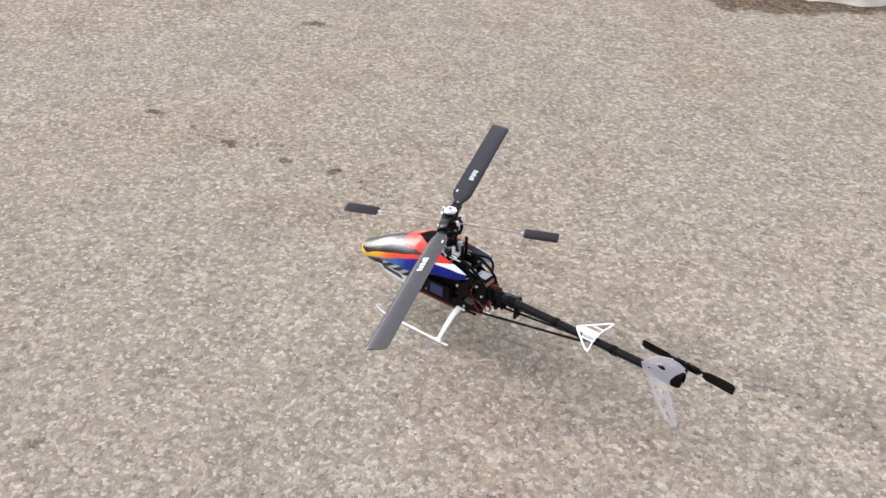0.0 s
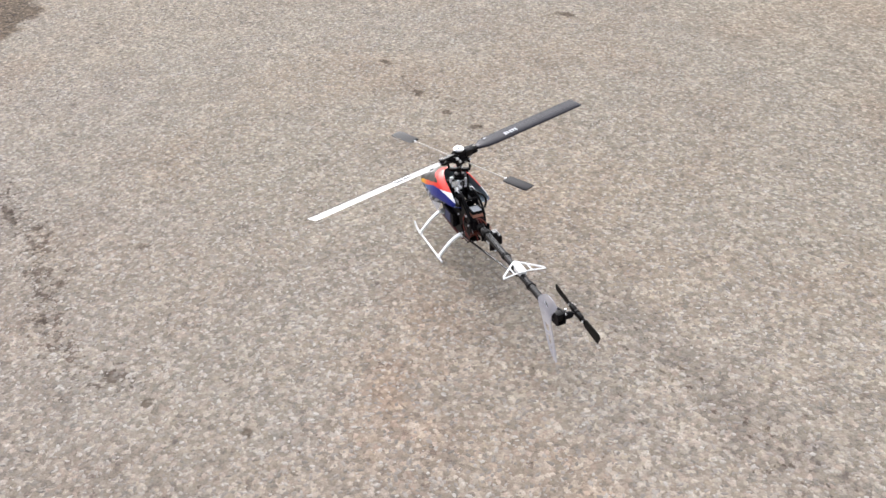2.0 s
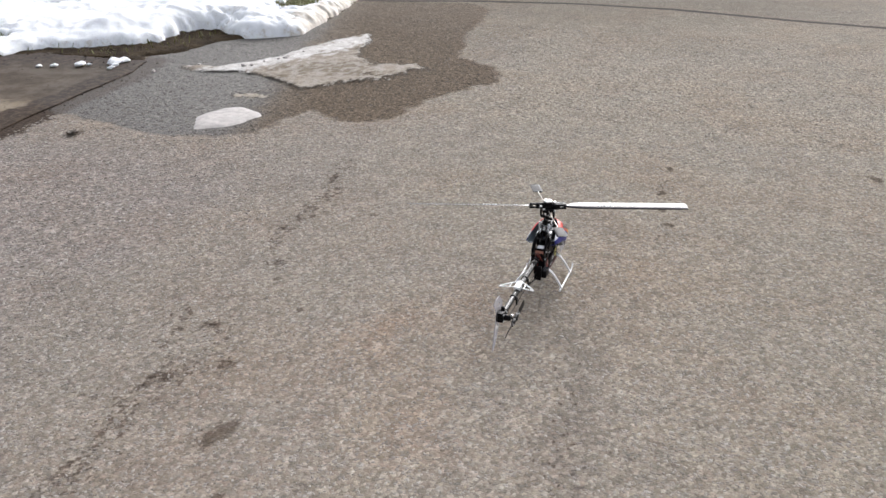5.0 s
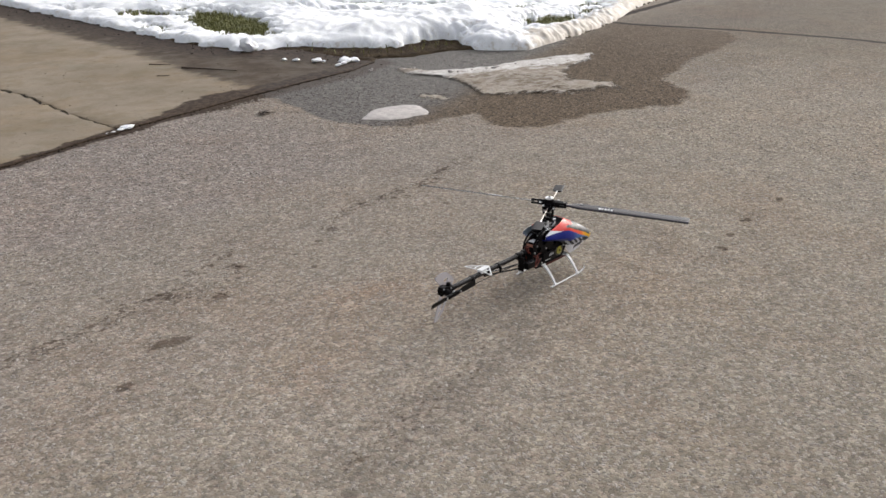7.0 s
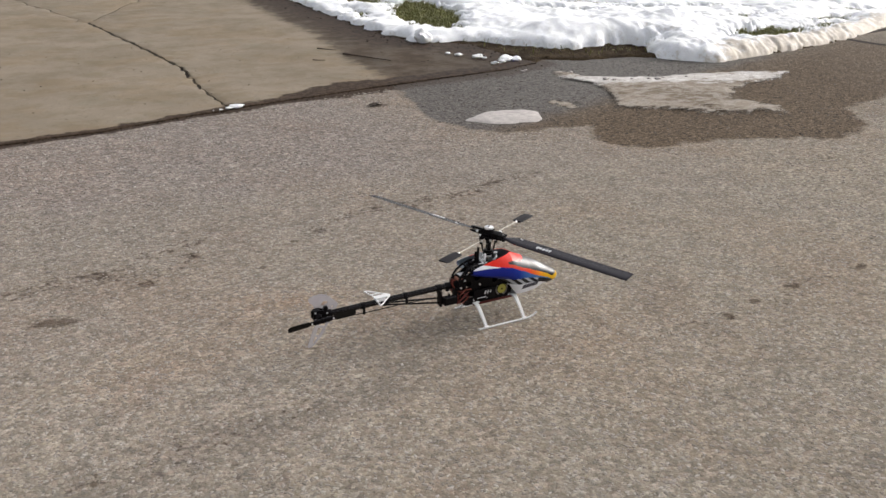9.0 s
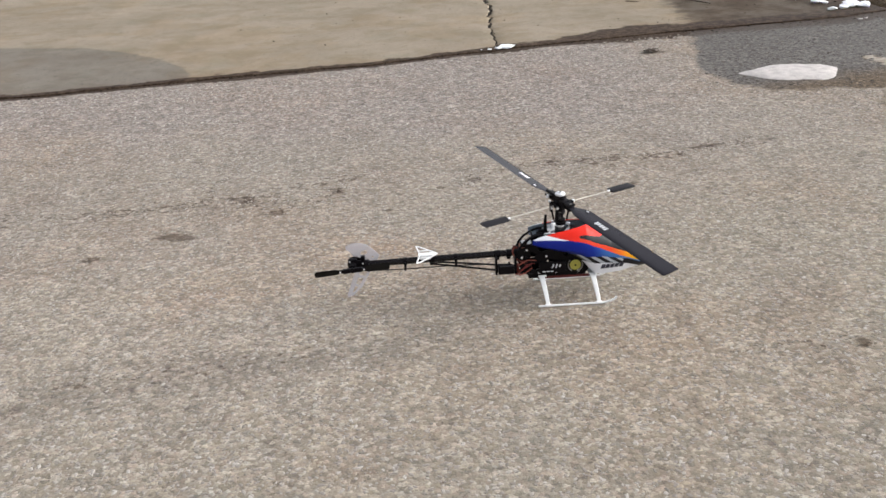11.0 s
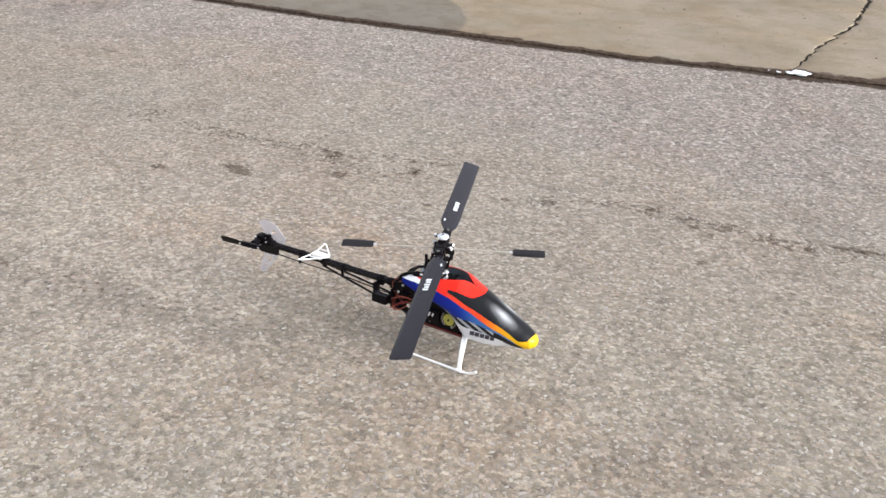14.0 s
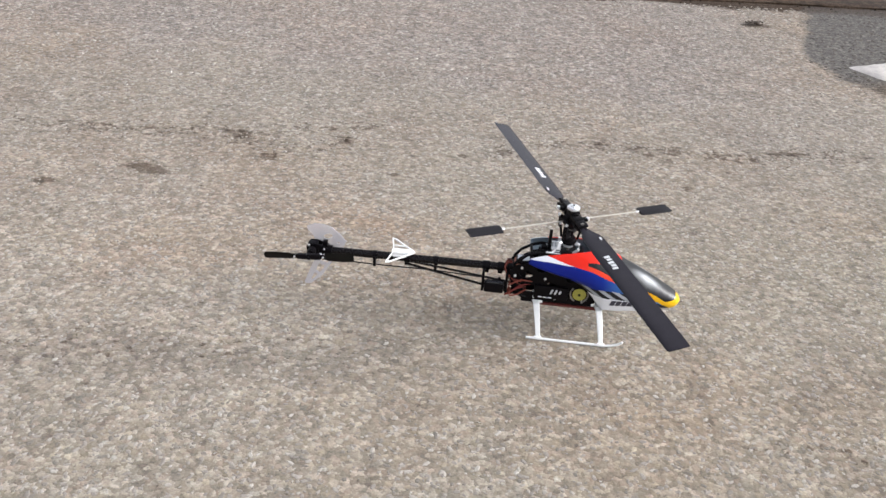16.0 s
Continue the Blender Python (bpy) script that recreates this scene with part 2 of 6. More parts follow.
def concrete():
    n = Nodes("concrete")
    sand, broad = n.noise(420.0, 2.0), n.noise(2.2, 6.0, 0.6)
    col = n.mix(n.step(broad, 0.35, 0.68), (0.228, 0.190, 0.144), (0.276, 0.233, 0.181))
    col = n.mix(n.step(n.noise(6.0, 6.0, 0.72), 0.46, 0.60), col, n.mix(1.0, col, (0.88, 0.86, 0.82), "MULTIPLY"))
    col = n.mix(n.step(n.noise(3.7, 5.0, 0.65), 0.52, 0.70), col, n.mix(1.0, col, (0.93, 0.96, 0.95), "MULTIPLY"))
    rust = n.step(n.noise(1.3, 6.0, 0.7), 0.48, 0.58)
    col = n.mix(n.math("MULTIPLY", rust, 0.7), col, n.mix(1.0, col, (0.98, 0.92, 0.83), "MULTIPLY"))
    worn = n.step(n.noise(9.0, 7.0, 0.8), 0.50, 0.57)
    col = n.mix(n.math("MULTIPLY", worn, 0.55), col, n.mix(1.0, col, (1.06, 1.06, 1.06), "MULTIPLY"))
    soot = n.step(n.noise(4.5, 8.0, 0.8), 0.50, 0.58)
    col = n.mix(n.math("MULTIPLY", soot, 0.5), col, n.mix(1.0, col, (0.91, 0.91, 0.905), "MULTIPLY"))
    col = n.mix(0.5, col, n.ramp(sand, [(0.3, (0.62, 0.61, 0.6)), (0.7, (1.2, 1.2, 1.2))]), "MULTIPLY")
    col = n.mix(n.math("MULTIPLY", n.step(n.noise(62.0, 3.0, 0.6), 0.62, 0.68), 0.7), col, (0.12, 0.10, 0.078))
    fleck = n.step(n.noise(48.0, 4.0, 0.75), 0.58, 0.64)
    col = n.mix(n.math("MULTIPLY", fleck, 0.5), col, n.mix(1.0, col, (1.30, 1.28, 1.24), "MULTIPLY"))
    wob = n.math("MULTIPLY", n.math("SUBTRACT", n.noise(7.0, 7.0, 0.72), 0.5), 0.34)
    wet = n.step(n.math("ADD", n.attr("wet"), wob), -0.05, 0.07)
    soak = n.mix(n.step(n.noise(5.5, 6.0, 0.7), 0.40, 0.60), (0.35, 0.335, 0.33), (0.17, 0.125, 0.09))
    col = n.mix(n.math("MULTIPLY", wet, 0.95), col, n.mix(1.0, col, soak, "MULTIPLY"))
    film = n.step(n.math("ADD", n.attr("film"), n.math("MULTIPLY", wob, 0.3)), -0.01, 0.015)
    col = n.mix(n.math("MULTIPLY", film, 0.9), col, n.mix(1.0, col, (0.66, 0.70, 0.78), "MULTIPLY"))
    mud = n.step(n.math("ADD", n.attr("mud"), n.math("MULTIPLY", n.math("SUBTRACT", n.noise(11.0, 6.0, 0.75), 0.5), 1.5)), 0.30, 0.62)
    col = n.mix(n.math("MULTIPLY", mud, 0.95), col, n.mix(n.step(n.noise(45.0, 4.0, 0.7), 0.38, 0.64), (0.022, 0.014, 0.010), (0.065, 0.044, 0.031)))
    rough = n.math("SUBTRACT", 0.9, n.math("MULTIPLY", wet, 0.2))
    nor = n.bump(sand, 0.25, 0.001)
    nor = n.bump(n.noise(25.0, 4.0), 0.1, 0.003, nor)
    return n.done(col, rough, nor, Specular_IOR_Level=0.10)


def snow_mat():
    n = Nodes("snow")
    soil = n.math("ADD", n.attr("dirty"), n.math("MULTIPLY", n.math("SUBTRACT", n.noise(16.0, 7.0, 0.8), 0.5), 3.6))
    col = n.mix(n.step(soil, 0.2, 1.0), (0.92, 0.93, 0.95), (0.60, 0.54, 0.465))
    grit = n.math("MULTIPLY", n.step(n.noise(120.0, 2.0), 0.66, 0.74), n.step(soil, -0.3, 0.8))
    col = n.mix(n.math("MULTIPLY", grit, 0.6), col, (0.22, 0.18, 0.14))
    nor = n.bump(n.noise(240.0, 3.0), 0.35, 0.002)
    nor = n.bump(n.noise(38.0, 4.0, 0.6), 0.22, 0.010, nor)
    return n.done(col, 0.72, nor, Specular_IOR_Level=0.3, Subsurface_Weight=0.15, Subsurface_Radius=(0.02, 0.02, 0.025), Subsurface_Scale=0.5)


def slush_mat():
    """Trampled slush: a white crust, sandy meltwater ice below it, thinning out to the wet road."""
    n = Nodes("slush")
    stretch = n.add("ShaderNodeMapping")
    stretch.inputs["Scale"].default_value, stretch.inputs["Rotation"].default_value = (1.0, 1.8, 1.0), (0, 0, radians(-48))
    n.put(stretch.inputs["Vector"], n.coord)
    broad = n.noise(4.0, 5.0, 0.65)
    thick = n.attr("thick")
    fibre = n.noise(13.0, 8.0, 0.78, stretch.outputs[0])
    sand = n.mix(n.step(broad, 0.44, 0.56), (0.165, 0.132, 0.098), (0.255, 0.215, 0.172))
    ice = n.step(fibre, 0.45, 0.56)
    col = n.mix(n.math("MULTIPLY", ice, 0.75), sand, (0.35, 0.315, 0.278))
    white = n.math("ADD", n.attr("white"), n.math("MULTIPLY", n.math("SUBTRACT", fibre, 0.5), 3.2))
    col = n.mix(n.step(white, 0.35, 0.95), col, (0.52, 0.495, 0.47))
    crust = n.math("MULTIPLY", n.step(n.noise(22.0, 6.0, 0.75), 0.50, 0.57), n.step(n.attr("white"), 0.45, 0.95))
    col = n.mix(n.math("MULTIPLY", crust, 0.8), col, (0.68, 0.66, 0.64))
    grit = n.step(n.noise(75.0, 4.0, 0.7), 0.57, 0.64)
    col = n.mix(n.math("MULTIPLY", grit, 0.5), col, (0.12, 0.095, 0.075))
    cover = n.step(n.math("ADD", n.math("ADD", n.math("MULTIPLY", fibre, 0.8), n.math("MULTIPLY", broad, 0.9)), n.math("MULTIPLY", thick, 0.8)), 0.86, 1.14)
    nor = n.bump(n.noise(90.0, 4.0, 0.7), 0.5, 0.004)
    nor = n.bump(n.noise(24.0, 4.0, 0.6), 0.6, 0.012, nor)
    return n.done(col, 0.85, nor, Specular_IOR_Level=0.06, Alpha=cover)


def soil_mat():
    n = Nodes("lawn_soil")
    col = n.mix(n.step(n.noise(9.0, 5.0, 0.7), 0.38, 0.62), (0.020, 0.013, 0.009), (0.055, 0.038, 0.022))
    col = n.mix(n.math("MULTIPLY", n.step(n.noise(140.0, 2.0), 0.45, 0.7), 0.4), col, (0.11, 0.085, 0.04))
    return n.done(col, 0.95, n.bump(n.noise(90.0, 4.0, 0.7), 0.8, 0.01), Specular_IOR_Level=0.06)


M_ASPHALT, M_CONCRETE, M_SNOW, M_SLUSH, M_SOIL = asphalt(), concrete(), snow_mat(), slush_mat(), soil_mat()
M_GRASS = plain("grass_blade", (0.165, 0.165, 0.040), 0.6, vary=0.5, scale=12)
M_TWIG = plain("twig_bark", (0.05, 0.033, 0.022), 0.8, relief=0.5)
M_LEAF = plain("dead_leaf", (0.055, 0.038, 0.026), 0.75, vary=0.5, relief=0.4)


# ---- geometry helpers ----
def part(name, bm, material, parent=None, label="", smooth=None):
    """Links a bmesh as one mesh object, under a thing or a part. smooth: the angle below which edges are shaded round."""
    me = bpy.data.meshes.new(name)
    bmesh.ops.recalc_face_normals(bm, faces=bm.faces)
    if smooth is not None:
        for f in bm.faces:
            f.smooth = True
        for ed in bm.edges:
            if len(ed.link_faces) == 2 and ed.calc_face_angle(0) > radians(smooth):
                ed.smooth = False
    bm.to_mesh(me)
    bm.free()
    for m in material if isinstance(material, (list, tuple)) else [material]:
        me.materials.append(m)
    ob = new(name, me)
    ob.parent = parent
    if label:
        tagged(ob, label)
    return ob


def side(points, poly):
    """Signed distance of points (n, 2) to a polygon: positive inside."""
    poly = np.asarray(poly, float)
    best, inside = np.full(len(points), 1e9), np.zeros(len(points), bool)
    for p, q in zip(poly, np.roll(poly, -1, 0)):
        d = q - p
        t = np.clip(((points - p) @ d) / (d @ d), 0, 1)
        best = np.minimum(best, np.hypot(*(points - p - t[:, None] * d).T))
        cross = ((p[1] > points[:, 1]) != (q[1] > points[:, 1]))
        with np.errstate(divide="ignore", invalid="ignore"):
            inside ^= cross & (points[:, 0] < (q[0] - p[0]) * (points[:, 1] - p[1]) / (q[1] - p[1]) + p[0])
    return np.where(inside, best, -best)


def along(points, line):
    """Distance of points to an open polyline."""
    line = np.asarray(line, float)
    best = np.full(len(points), 1e9)
    for p, q in zip(line[:-1], line[1:]):
        d = q - p
        t = np.clip(((points - p) @ d) / (d @ d), 0, 1)
        best = np.minimum(best, np.hypot(*(points - p - t[:, None] * d).T))
    return best


def smooth01(v, lo, hi):
    t = np.clip((v - lo) / (hi - lo), 0, 1)
    return t * t * (3 - 2 * t)


def waves(points, size, seed):
    """Smooth value noise, about -1 to 1, vectorised: sums of turned sines."""
    rng = np.random.default_rng(seed)
    out = np.zeros(len(points))
    for k in range(14):
        ang, ph, f = rng.uniform(0, 6.283), rng.uniform(0, 6.283), rng.uniform(0.6, 1.9) / size
        out += np.sin(6.283 * f * (points @ np.array([math.cos(ang), math.sin(ang)])) + ph)
    return out / 5.3


def spans(stops):
    """Grid lines from (start, step) pairs to the last start."""
    out = []
    for (a0, st), (a1, _) in zip(stops[:-1], stops[1:]):
        out += list(np.arange(a0, a1 - st * 0.3, st))
    return np.array(out + [stops[-1][0]])


def sheet(name, xs, ys, height, material, keep=None, **attrs):
    """A height field over grid lines; attrs are values for each vertex."""
    gx, gy = np.meshgrid(xs, ys, indexing="ij")
    pts = np.stack([gx.ravel(), gy.ravel()], 1)
    z = height(pts)
    i = np.arange(len(xs) * len(ys)).reshape(len(xs), len(ys))
    quads = np.stack([i[:-1, :-1], i[1:, :-1], i[1:, 1:], i[:-1, 1:]], -1).reshape(-1, 4)
    if keep is not None:
        ok = keep(pts, z)
        quads = quads[ok[quads].any(1)]
    used = np.unique(quads)
    index = np.full(len(pts), -1)
    index[used] = np.arange(len(used))
    me = bpy.data.meshes.new(name)
    me.from_pydata(np.column_stack([pts, z])[used].tolist(), [], index[quads].tolist())
    for key, values in attrs.items():
        at = me.attributes.new(key, "FLOAT", "POINT")
        at.data.foreach_set("value", np.asarray(values(pts), np.float32)[used])
    me.polygons.foreach_set("use_smooth", np.ones(len(me.polygons), bool))
    me.materials.append(material)
    me.update()
    return new(name, me)


# ---- plan of the road side ----
JOINT = [(-9, 0.95), (-4.5, 1.52), (-2.65, 1.79), (-1.87, 1.88), (-1.2, 2.01), (-0.49, 2.13), (0.1, 2.31), (0.58, 2.41), (0.93, 2.48), (1.7, 2.62), (1.95, 2.71)]
LAWN = [(1.95, 2.73), (1.88, 3.42), (1.60, 3.62), (1.55, 4.35), (1.60, 5.7), (1.62, 6.7), (1.5, 14), (30, 40), (40, 12), (14, 5.2), (7.5, 3.55), (5.3, 3.0), (4.5, 2.68),
        (3.85, 2.50), (3.5, 2.44), (2.95, 2.34), (2.72, 2.60), (2.58, 2.69), (2.24, 2.70), (2.05, 2.82)]
SNOW = [(1.60, 3.62), (1.57, 4.35), (1.62, 5.7), (1.65, 6.7), (1.5, 14), (30, 40), (40, 12), (14, 5.2), (7.5, 3.6), (5.3, 2.98), (4.5, 2.66), (3.85, 2.485), (3.5, 2.42),
        (2.98, 2.31), (2.80, 2.42), (2.72, 2.62), (2.84, 2.84), (2.78, 2.96), (2.64, 2.98), (2.38, 2.95), (2.18, 3.12), (2.03, 3.37), (1.95, 3.47), (1.74, 3.53)]
WET = [(0.93, 2.49), (0.83, 2.0), (0.79, 1.75), (0.84, 1.58), (0.95, 1.44), (1.22, 1.42), (1.33, 1.39), (1.23, 1.21), (1.28, 1.06), (1.38, 0.99), (1.63, 1.0), (1.9, 0.92), (2.2, 0.79),
       (2.5, 0.92), (2.66, 1.17), (3.3, 1.35), (4.3, 1.51), (4.6, 1.75), (4.4, 2.7), (3.5, 2.55), (2.3, 2.95), (1.95, 2.75)]
WET_SOUTH = [(0.58, -1.93), (0.33, -1.79), (0.2, -1.84), (0.08, -1.95), (-0.1, -2.1), (-0.4, -2.4), (0.6, -2.4)]
BEYOND = [(4.43, 2.75), (4.45, 2.45), (4.54, 2.2), (4.70, 1.77), (4.84, 1.0), (4.82, 0.3), (4.62, -0.5), (4.4, -1.9), (9, -1.9), (12, 4)]
BANK = [(-2.1, -4.6), (-1.7, -3.7), (-1.15, -2.95), (-0.7, -2.45), (-0.06, -2.17), (0.15, -2.06), (0.6, -2.1), (1.5, -2.1), (2.24, -2.07), (3.1, -2.01), (6.5, -1.95), (9, -2.6), (14, -4.5), (22, -9), (16, -15), (4, -17), (-2, -11), (-2.6, -6.5)]
EARTH_SOUTH = [(0.7, -2.08), (1.7, -2.00), (2.4, -1.94), (3.1, -1.89), (6.5, -1.84), (9, -2.9), (9, -3.4), (0.7, -2.5)]
SLAB_WET = [(0.90, 2.40), (0.97, 2.62), (0.98, 2.9), (1.0, 3.17), (1.04, 3.5), (1.14, 4.0), (1.2, 5.2), (1.3, 6.6), (1.25, 14), (4, 14), (4, 2.0)]
SLAB_FILM = [(-4.6, 1.3), (-1.20, 1.9), (-1.235, 2.1), (-1.28, 2.22), (-1.42, 2.40), (-1.62, 2.58), (-1.9, 2.75), (-2.4, 2.85), (-3.4, 2.7), (-4.4, 2.2), (-5.0, 1.6)]
MUD_TONGUE = [(0.22, 2.34), (0.54, 2.54), (0.72, 2.61), (0.97, 2.59), (1.35, 2.66), (1.6, 2.68), (1.6, 2.58), (0.93, 2.46), (0.58, 2.40)]
# oil spots and scuffs: place, half sizes, turn in degrees, strength
STAINS = [(1.08, -.18, .034, .018, 10, .85), (.94, -.19, .026, .011, 0, .65), (.81, -.19, .04, .018, 0, .85), (.65, -.215, .030, .015, 5, .75), (.528, -.25, .024, .019, 30, .85),
          (1.22, -.86, .05, .024, 20, .9), (.29, .62, .018, .016, 0, .8), (.10, .83, .026, .015, 0, .8), (.21, .79, .022, .014, 0, .8), (.285, .82, .026, .010, 5, .7),
          (.40, .845, .05, .010, 8, .7), (.47, .83, .024, .014, 0, .7), (.56, .895, .07, .013, 12, 1), (.26, .77, .014, .013, 0, .7), (-.23, .66, .016, .014, 0, .9),
          (-.37, .52, .015, .013, 0, .9), (-.655, .545, .024, .016, 20, .9), (-.75, .64, .026, .016, 20, .9), (-.51, .67, .02, .015, 0, .9), (-.56, .73, .018, .014, 0, .8),
          (-.90, .41, .065, .025, -12, .95)]
STAINS += [(-1.07, .30, .035, .02, 0, .8), (-.79, .66, .055, .013, 5, .8), (-.71, .66, .035, .012, 0, .7), (-.86, .655, .045, .011, 3, .7), (-1.09, .61, .05, .011, 0, .8),
           (-1.38, .53, .04, .014, 0, .7), (-.99, .61, .035, .011, 0, .7), (-2.11, .98, .04, .024, 0, .9), (-.52, .69, .06, .011, -8, .7), (.69, 2.11, .07, .035, 0, .9),
           (.75, .93, .05, .012, 0, .6), (1.9, .62, .05, .02, 0, .6),
           (2.6, -1.75, .06, .015, 5, .8), (2.2, -1.8, .03, .012, 0, .9), (-1.25, .9, .09, .02, 8, .45), (.05, 1.25, .06, .018, 0, .5)]


# rows of small pits where stones came loose: line, half width, strength
SPECKS = [([(-0.15, 0.72), (0.10, 0.82), (0.40, 0.83), (0.60, 0.90), (0.72, 0.93)], 0.055, 1.0), ([(-1.45, 0.60), (-1.10, 0.58), (-0.85, 0.64), (-0.50, 0.76)], 0.06, 0.85), ([(-0.85, 0.72), (-0.66, 0.54), (-0.50, 0.67)], 0.06, 0.8),
          ([(1.10, -0.18), (0.52, -0.26)], 0.04, 0.6), ([(-0.42, -0.15), (-0.9, -0.26)], 0.05, 0.55), ([(0.62, -0.20), (0.30, -0.25)], 0.03, 0.7)]
# warm, iron-tinted patches: place, half sizes, strength
PINK = [(-0.16, 0.13, 0.13, 0.10, 0.9), (-0.36, 0.29, 0.16, 0.07, 0.8), (-0.66, 0.07, 0.14, 0.05, 0.5), (0.30, -0.10, 0.12, 0.10, 0.5), (0.18, -0.22, 0.08, 0.06, 0.5)]
STREAK = [(-0.20, -0.12), (-0.36, -0.19), (-0.50, -0.22), (-0.65, -0.235), (-0.87, -0.29), (-1.2, -0.36), (-1.6, -0.42)]


def stain(p):
    out = np.zeros(len(p))
    for x, y, rx, ry, turn, power in STAINS:
        c, s = math.cos(radians(turn)), math.sin(radians(turn))
        u, v = (p[:, 0] - x) * c + (p[:, 1] - y) * s, (p[:, 1] - y) * c - (p[:, 0] - x) * s
        out = np.maximum(out, power * np.exp(-((u / rx) ** 2 + (v / ry) ** 2) * 0.85))
    return out


def swell(p):
    """A slight unevenness of the road, a few millimetres high."""
    return 0.0068 * np.exp(-((p[:, 0] - 0.03) / 0.22) ** 2 - ((p[:, 1] - 0.075) / 0.15) ** 2)


def joint_mud(p):
    x = p[:, 0]
    wide = 0.027 + 0.06 * smooth01(x, 0.25, 0.7) + 0.035 * np.exp(-(((x - 0.1) / 0.12) ** 2)) + 0.02 * np.exp(-(((x + 1.0) / 0.15) ** 2)) + 0.02 * smooth01(x, 1.0, 1.6)
    m = np.clip(1.15 - along(p, JOINT) / (1.5 * wide), 0, 1)
    m = np.maximum(m, np.clip(0.5 + side(p, EARTH_SOUTH) / 0.05, 0, 1))
    return np.maximum(m, np.clip(0.4 + side(p, LAWN) / 0.10, 0, 1))


# ---- ground ----
gx = spans([(-700, 250), (-200, 80), (-40, 12), (-4, 0.12), (-1.6, 0.016), (1.3, 0.03), (3.4, 0.06), (7, 1.0), (16, 8), (40, 80), (200, 250), (700, 1)])
gy = spans([(-700, 250), (-200, 80), (-40, 12), (-4, 0.12), (-2.5, 0.03), (-1.75, 0.08), (-1.0, 0.016), (1.0, 0.03), (3.4, 0.08), (7, 1.0), (16, 8), (40, 80), (200, 250), (700, 1)])
ground = sheet("ground", gx, gy, swell, M_ASPHALT, stain=stain, mud=joint_mud, seam=lambda p: np.clip(side(p, BEYOND), -1, 1),
               wet=lambda p: np.clip(np.maximum(side(p, WET), side(p, WET_SOUTH)), -0.5, 0.5),
               streak=lambda p: np.exp(-(along(p, STREAK) / (0.062 + 0.025 * waves(p, 0.25, 12))) ** 2) * (0.75 + 0.3 * waves(p, 0.2, 13)),
               specks=lambda p: np.maximum.reduce([much * np.exp(-(along(p, line) / wide) ** 2) for line, wide, much in SPECKS]) * (0.8 + 0.4 * waves(p, 0.15, 14)),
               pink=lambda p: np.clip(sum(w * np.exp(-((p[:, 0] - x) / sx) ** 2 - ((p[:, 1] - y) / sy) ** 2) for x, y, sx, sy, w in PINK) * (0.8 + 0.5 * waves(p, 0.12, 21)), 0, 1),
               coarse=lambda p: smooth01(np.maximum(p[:, 1] - 0.6, 0.8 * (p[:, 0] - 0.7)) + 0.2 * waves(p, 0.4, 24), 0.0, 0.8),
               # painted brightening round the tail, against the helicopter's own soft shadow
               worn=lambda p: np.exp(-((p[:, 0] + 0.65) / 0.6) ** 2 - ((p[:, 1] + 0.02) / 0.42) ** 2),
               # tone mask that grows eastwards and fades out at both verges
               darkened=lambda p: smooth01(p[:, 0] + 0.5 * p[:, 1] + 0.35 * waves(p, 0.9, 22), 2.6, 5.2) * smooth01(p[:, 1], -1.9, 0.2) * smooth01(-p[:, 1], -3.4, -2.2),
               soak=lambda p: 1 - 0.30 * smooth01(p[:, 0] + 0.3 * waves(p, 0.5, 23), 2.5, 4.6),
               brown=lambda p: smooth01(1.72 - p[:, 1] + 0.35 * (p[:, 0] - 1.5), -0.25, 0.30),
               tan=lambda p: 0.25 * np.exp(-(((p[:, 0] + 0.6) / 0.28) ** 2 + ((p[:, 1] - 0.02) / 0.16) ** 2)) + smooth01(0.55 - p[:, 1] + 0.25 * p[:, 0] + 0.3 * waves(p, 0.8, 9), -0.3, 0.5),
               cool=lambda p: smooth01(p[:, 1] + 0.25 * waves(p, 0.7, 3), 0.85, 1.5) * smooth01(-p[:, 0], -1.0, -0.3))
tagged(ground, "worn grey-tan asphalt road with exposed stone chips and melt water", "road", kind="structure")


# ---- stone chips standing proud of the worn binder ----
def chip_mat(name, stops):
    n = Nodes(name)
    pick = n.add("ShaderNodeNewGeometry").outputs["Random Per Island"]
    col = n.ramp(pick, stops)
    col = n.mix(0.35, col, n.ramp(n.noise(600.0, 2.0), [(0.3, (0.6, 0.6, 0.6)), (0.7, (1.25, 1.25, 1.25))]), "MULTIPLY")
    return n.done(col, 0.9, Specular_IOR_Level=0.05)


M_CHIP = chip_mat("stone_chip", [(0.0, (0.174, 0.154, 0.137)), (0.2, (0.212, 0.189, 0.167)), (0.5, (0.258, 0.231, 0.205)), (0.68, (0.297, 0.267, 0.237)), (0.85, (0.348, 0.317, 0.279)), (1.0, (0.405, 0.374, 0.335))])
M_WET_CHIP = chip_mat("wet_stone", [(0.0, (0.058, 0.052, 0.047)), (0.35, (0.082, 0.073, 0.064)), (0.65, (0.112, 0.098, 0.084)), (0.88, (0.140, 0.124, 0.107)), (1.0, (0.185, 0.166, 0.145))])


FAR_SIDE = [(-2.6, 3.8, 0.6, 2.75), (1.1, 3.8, -1.2, 0.6)]


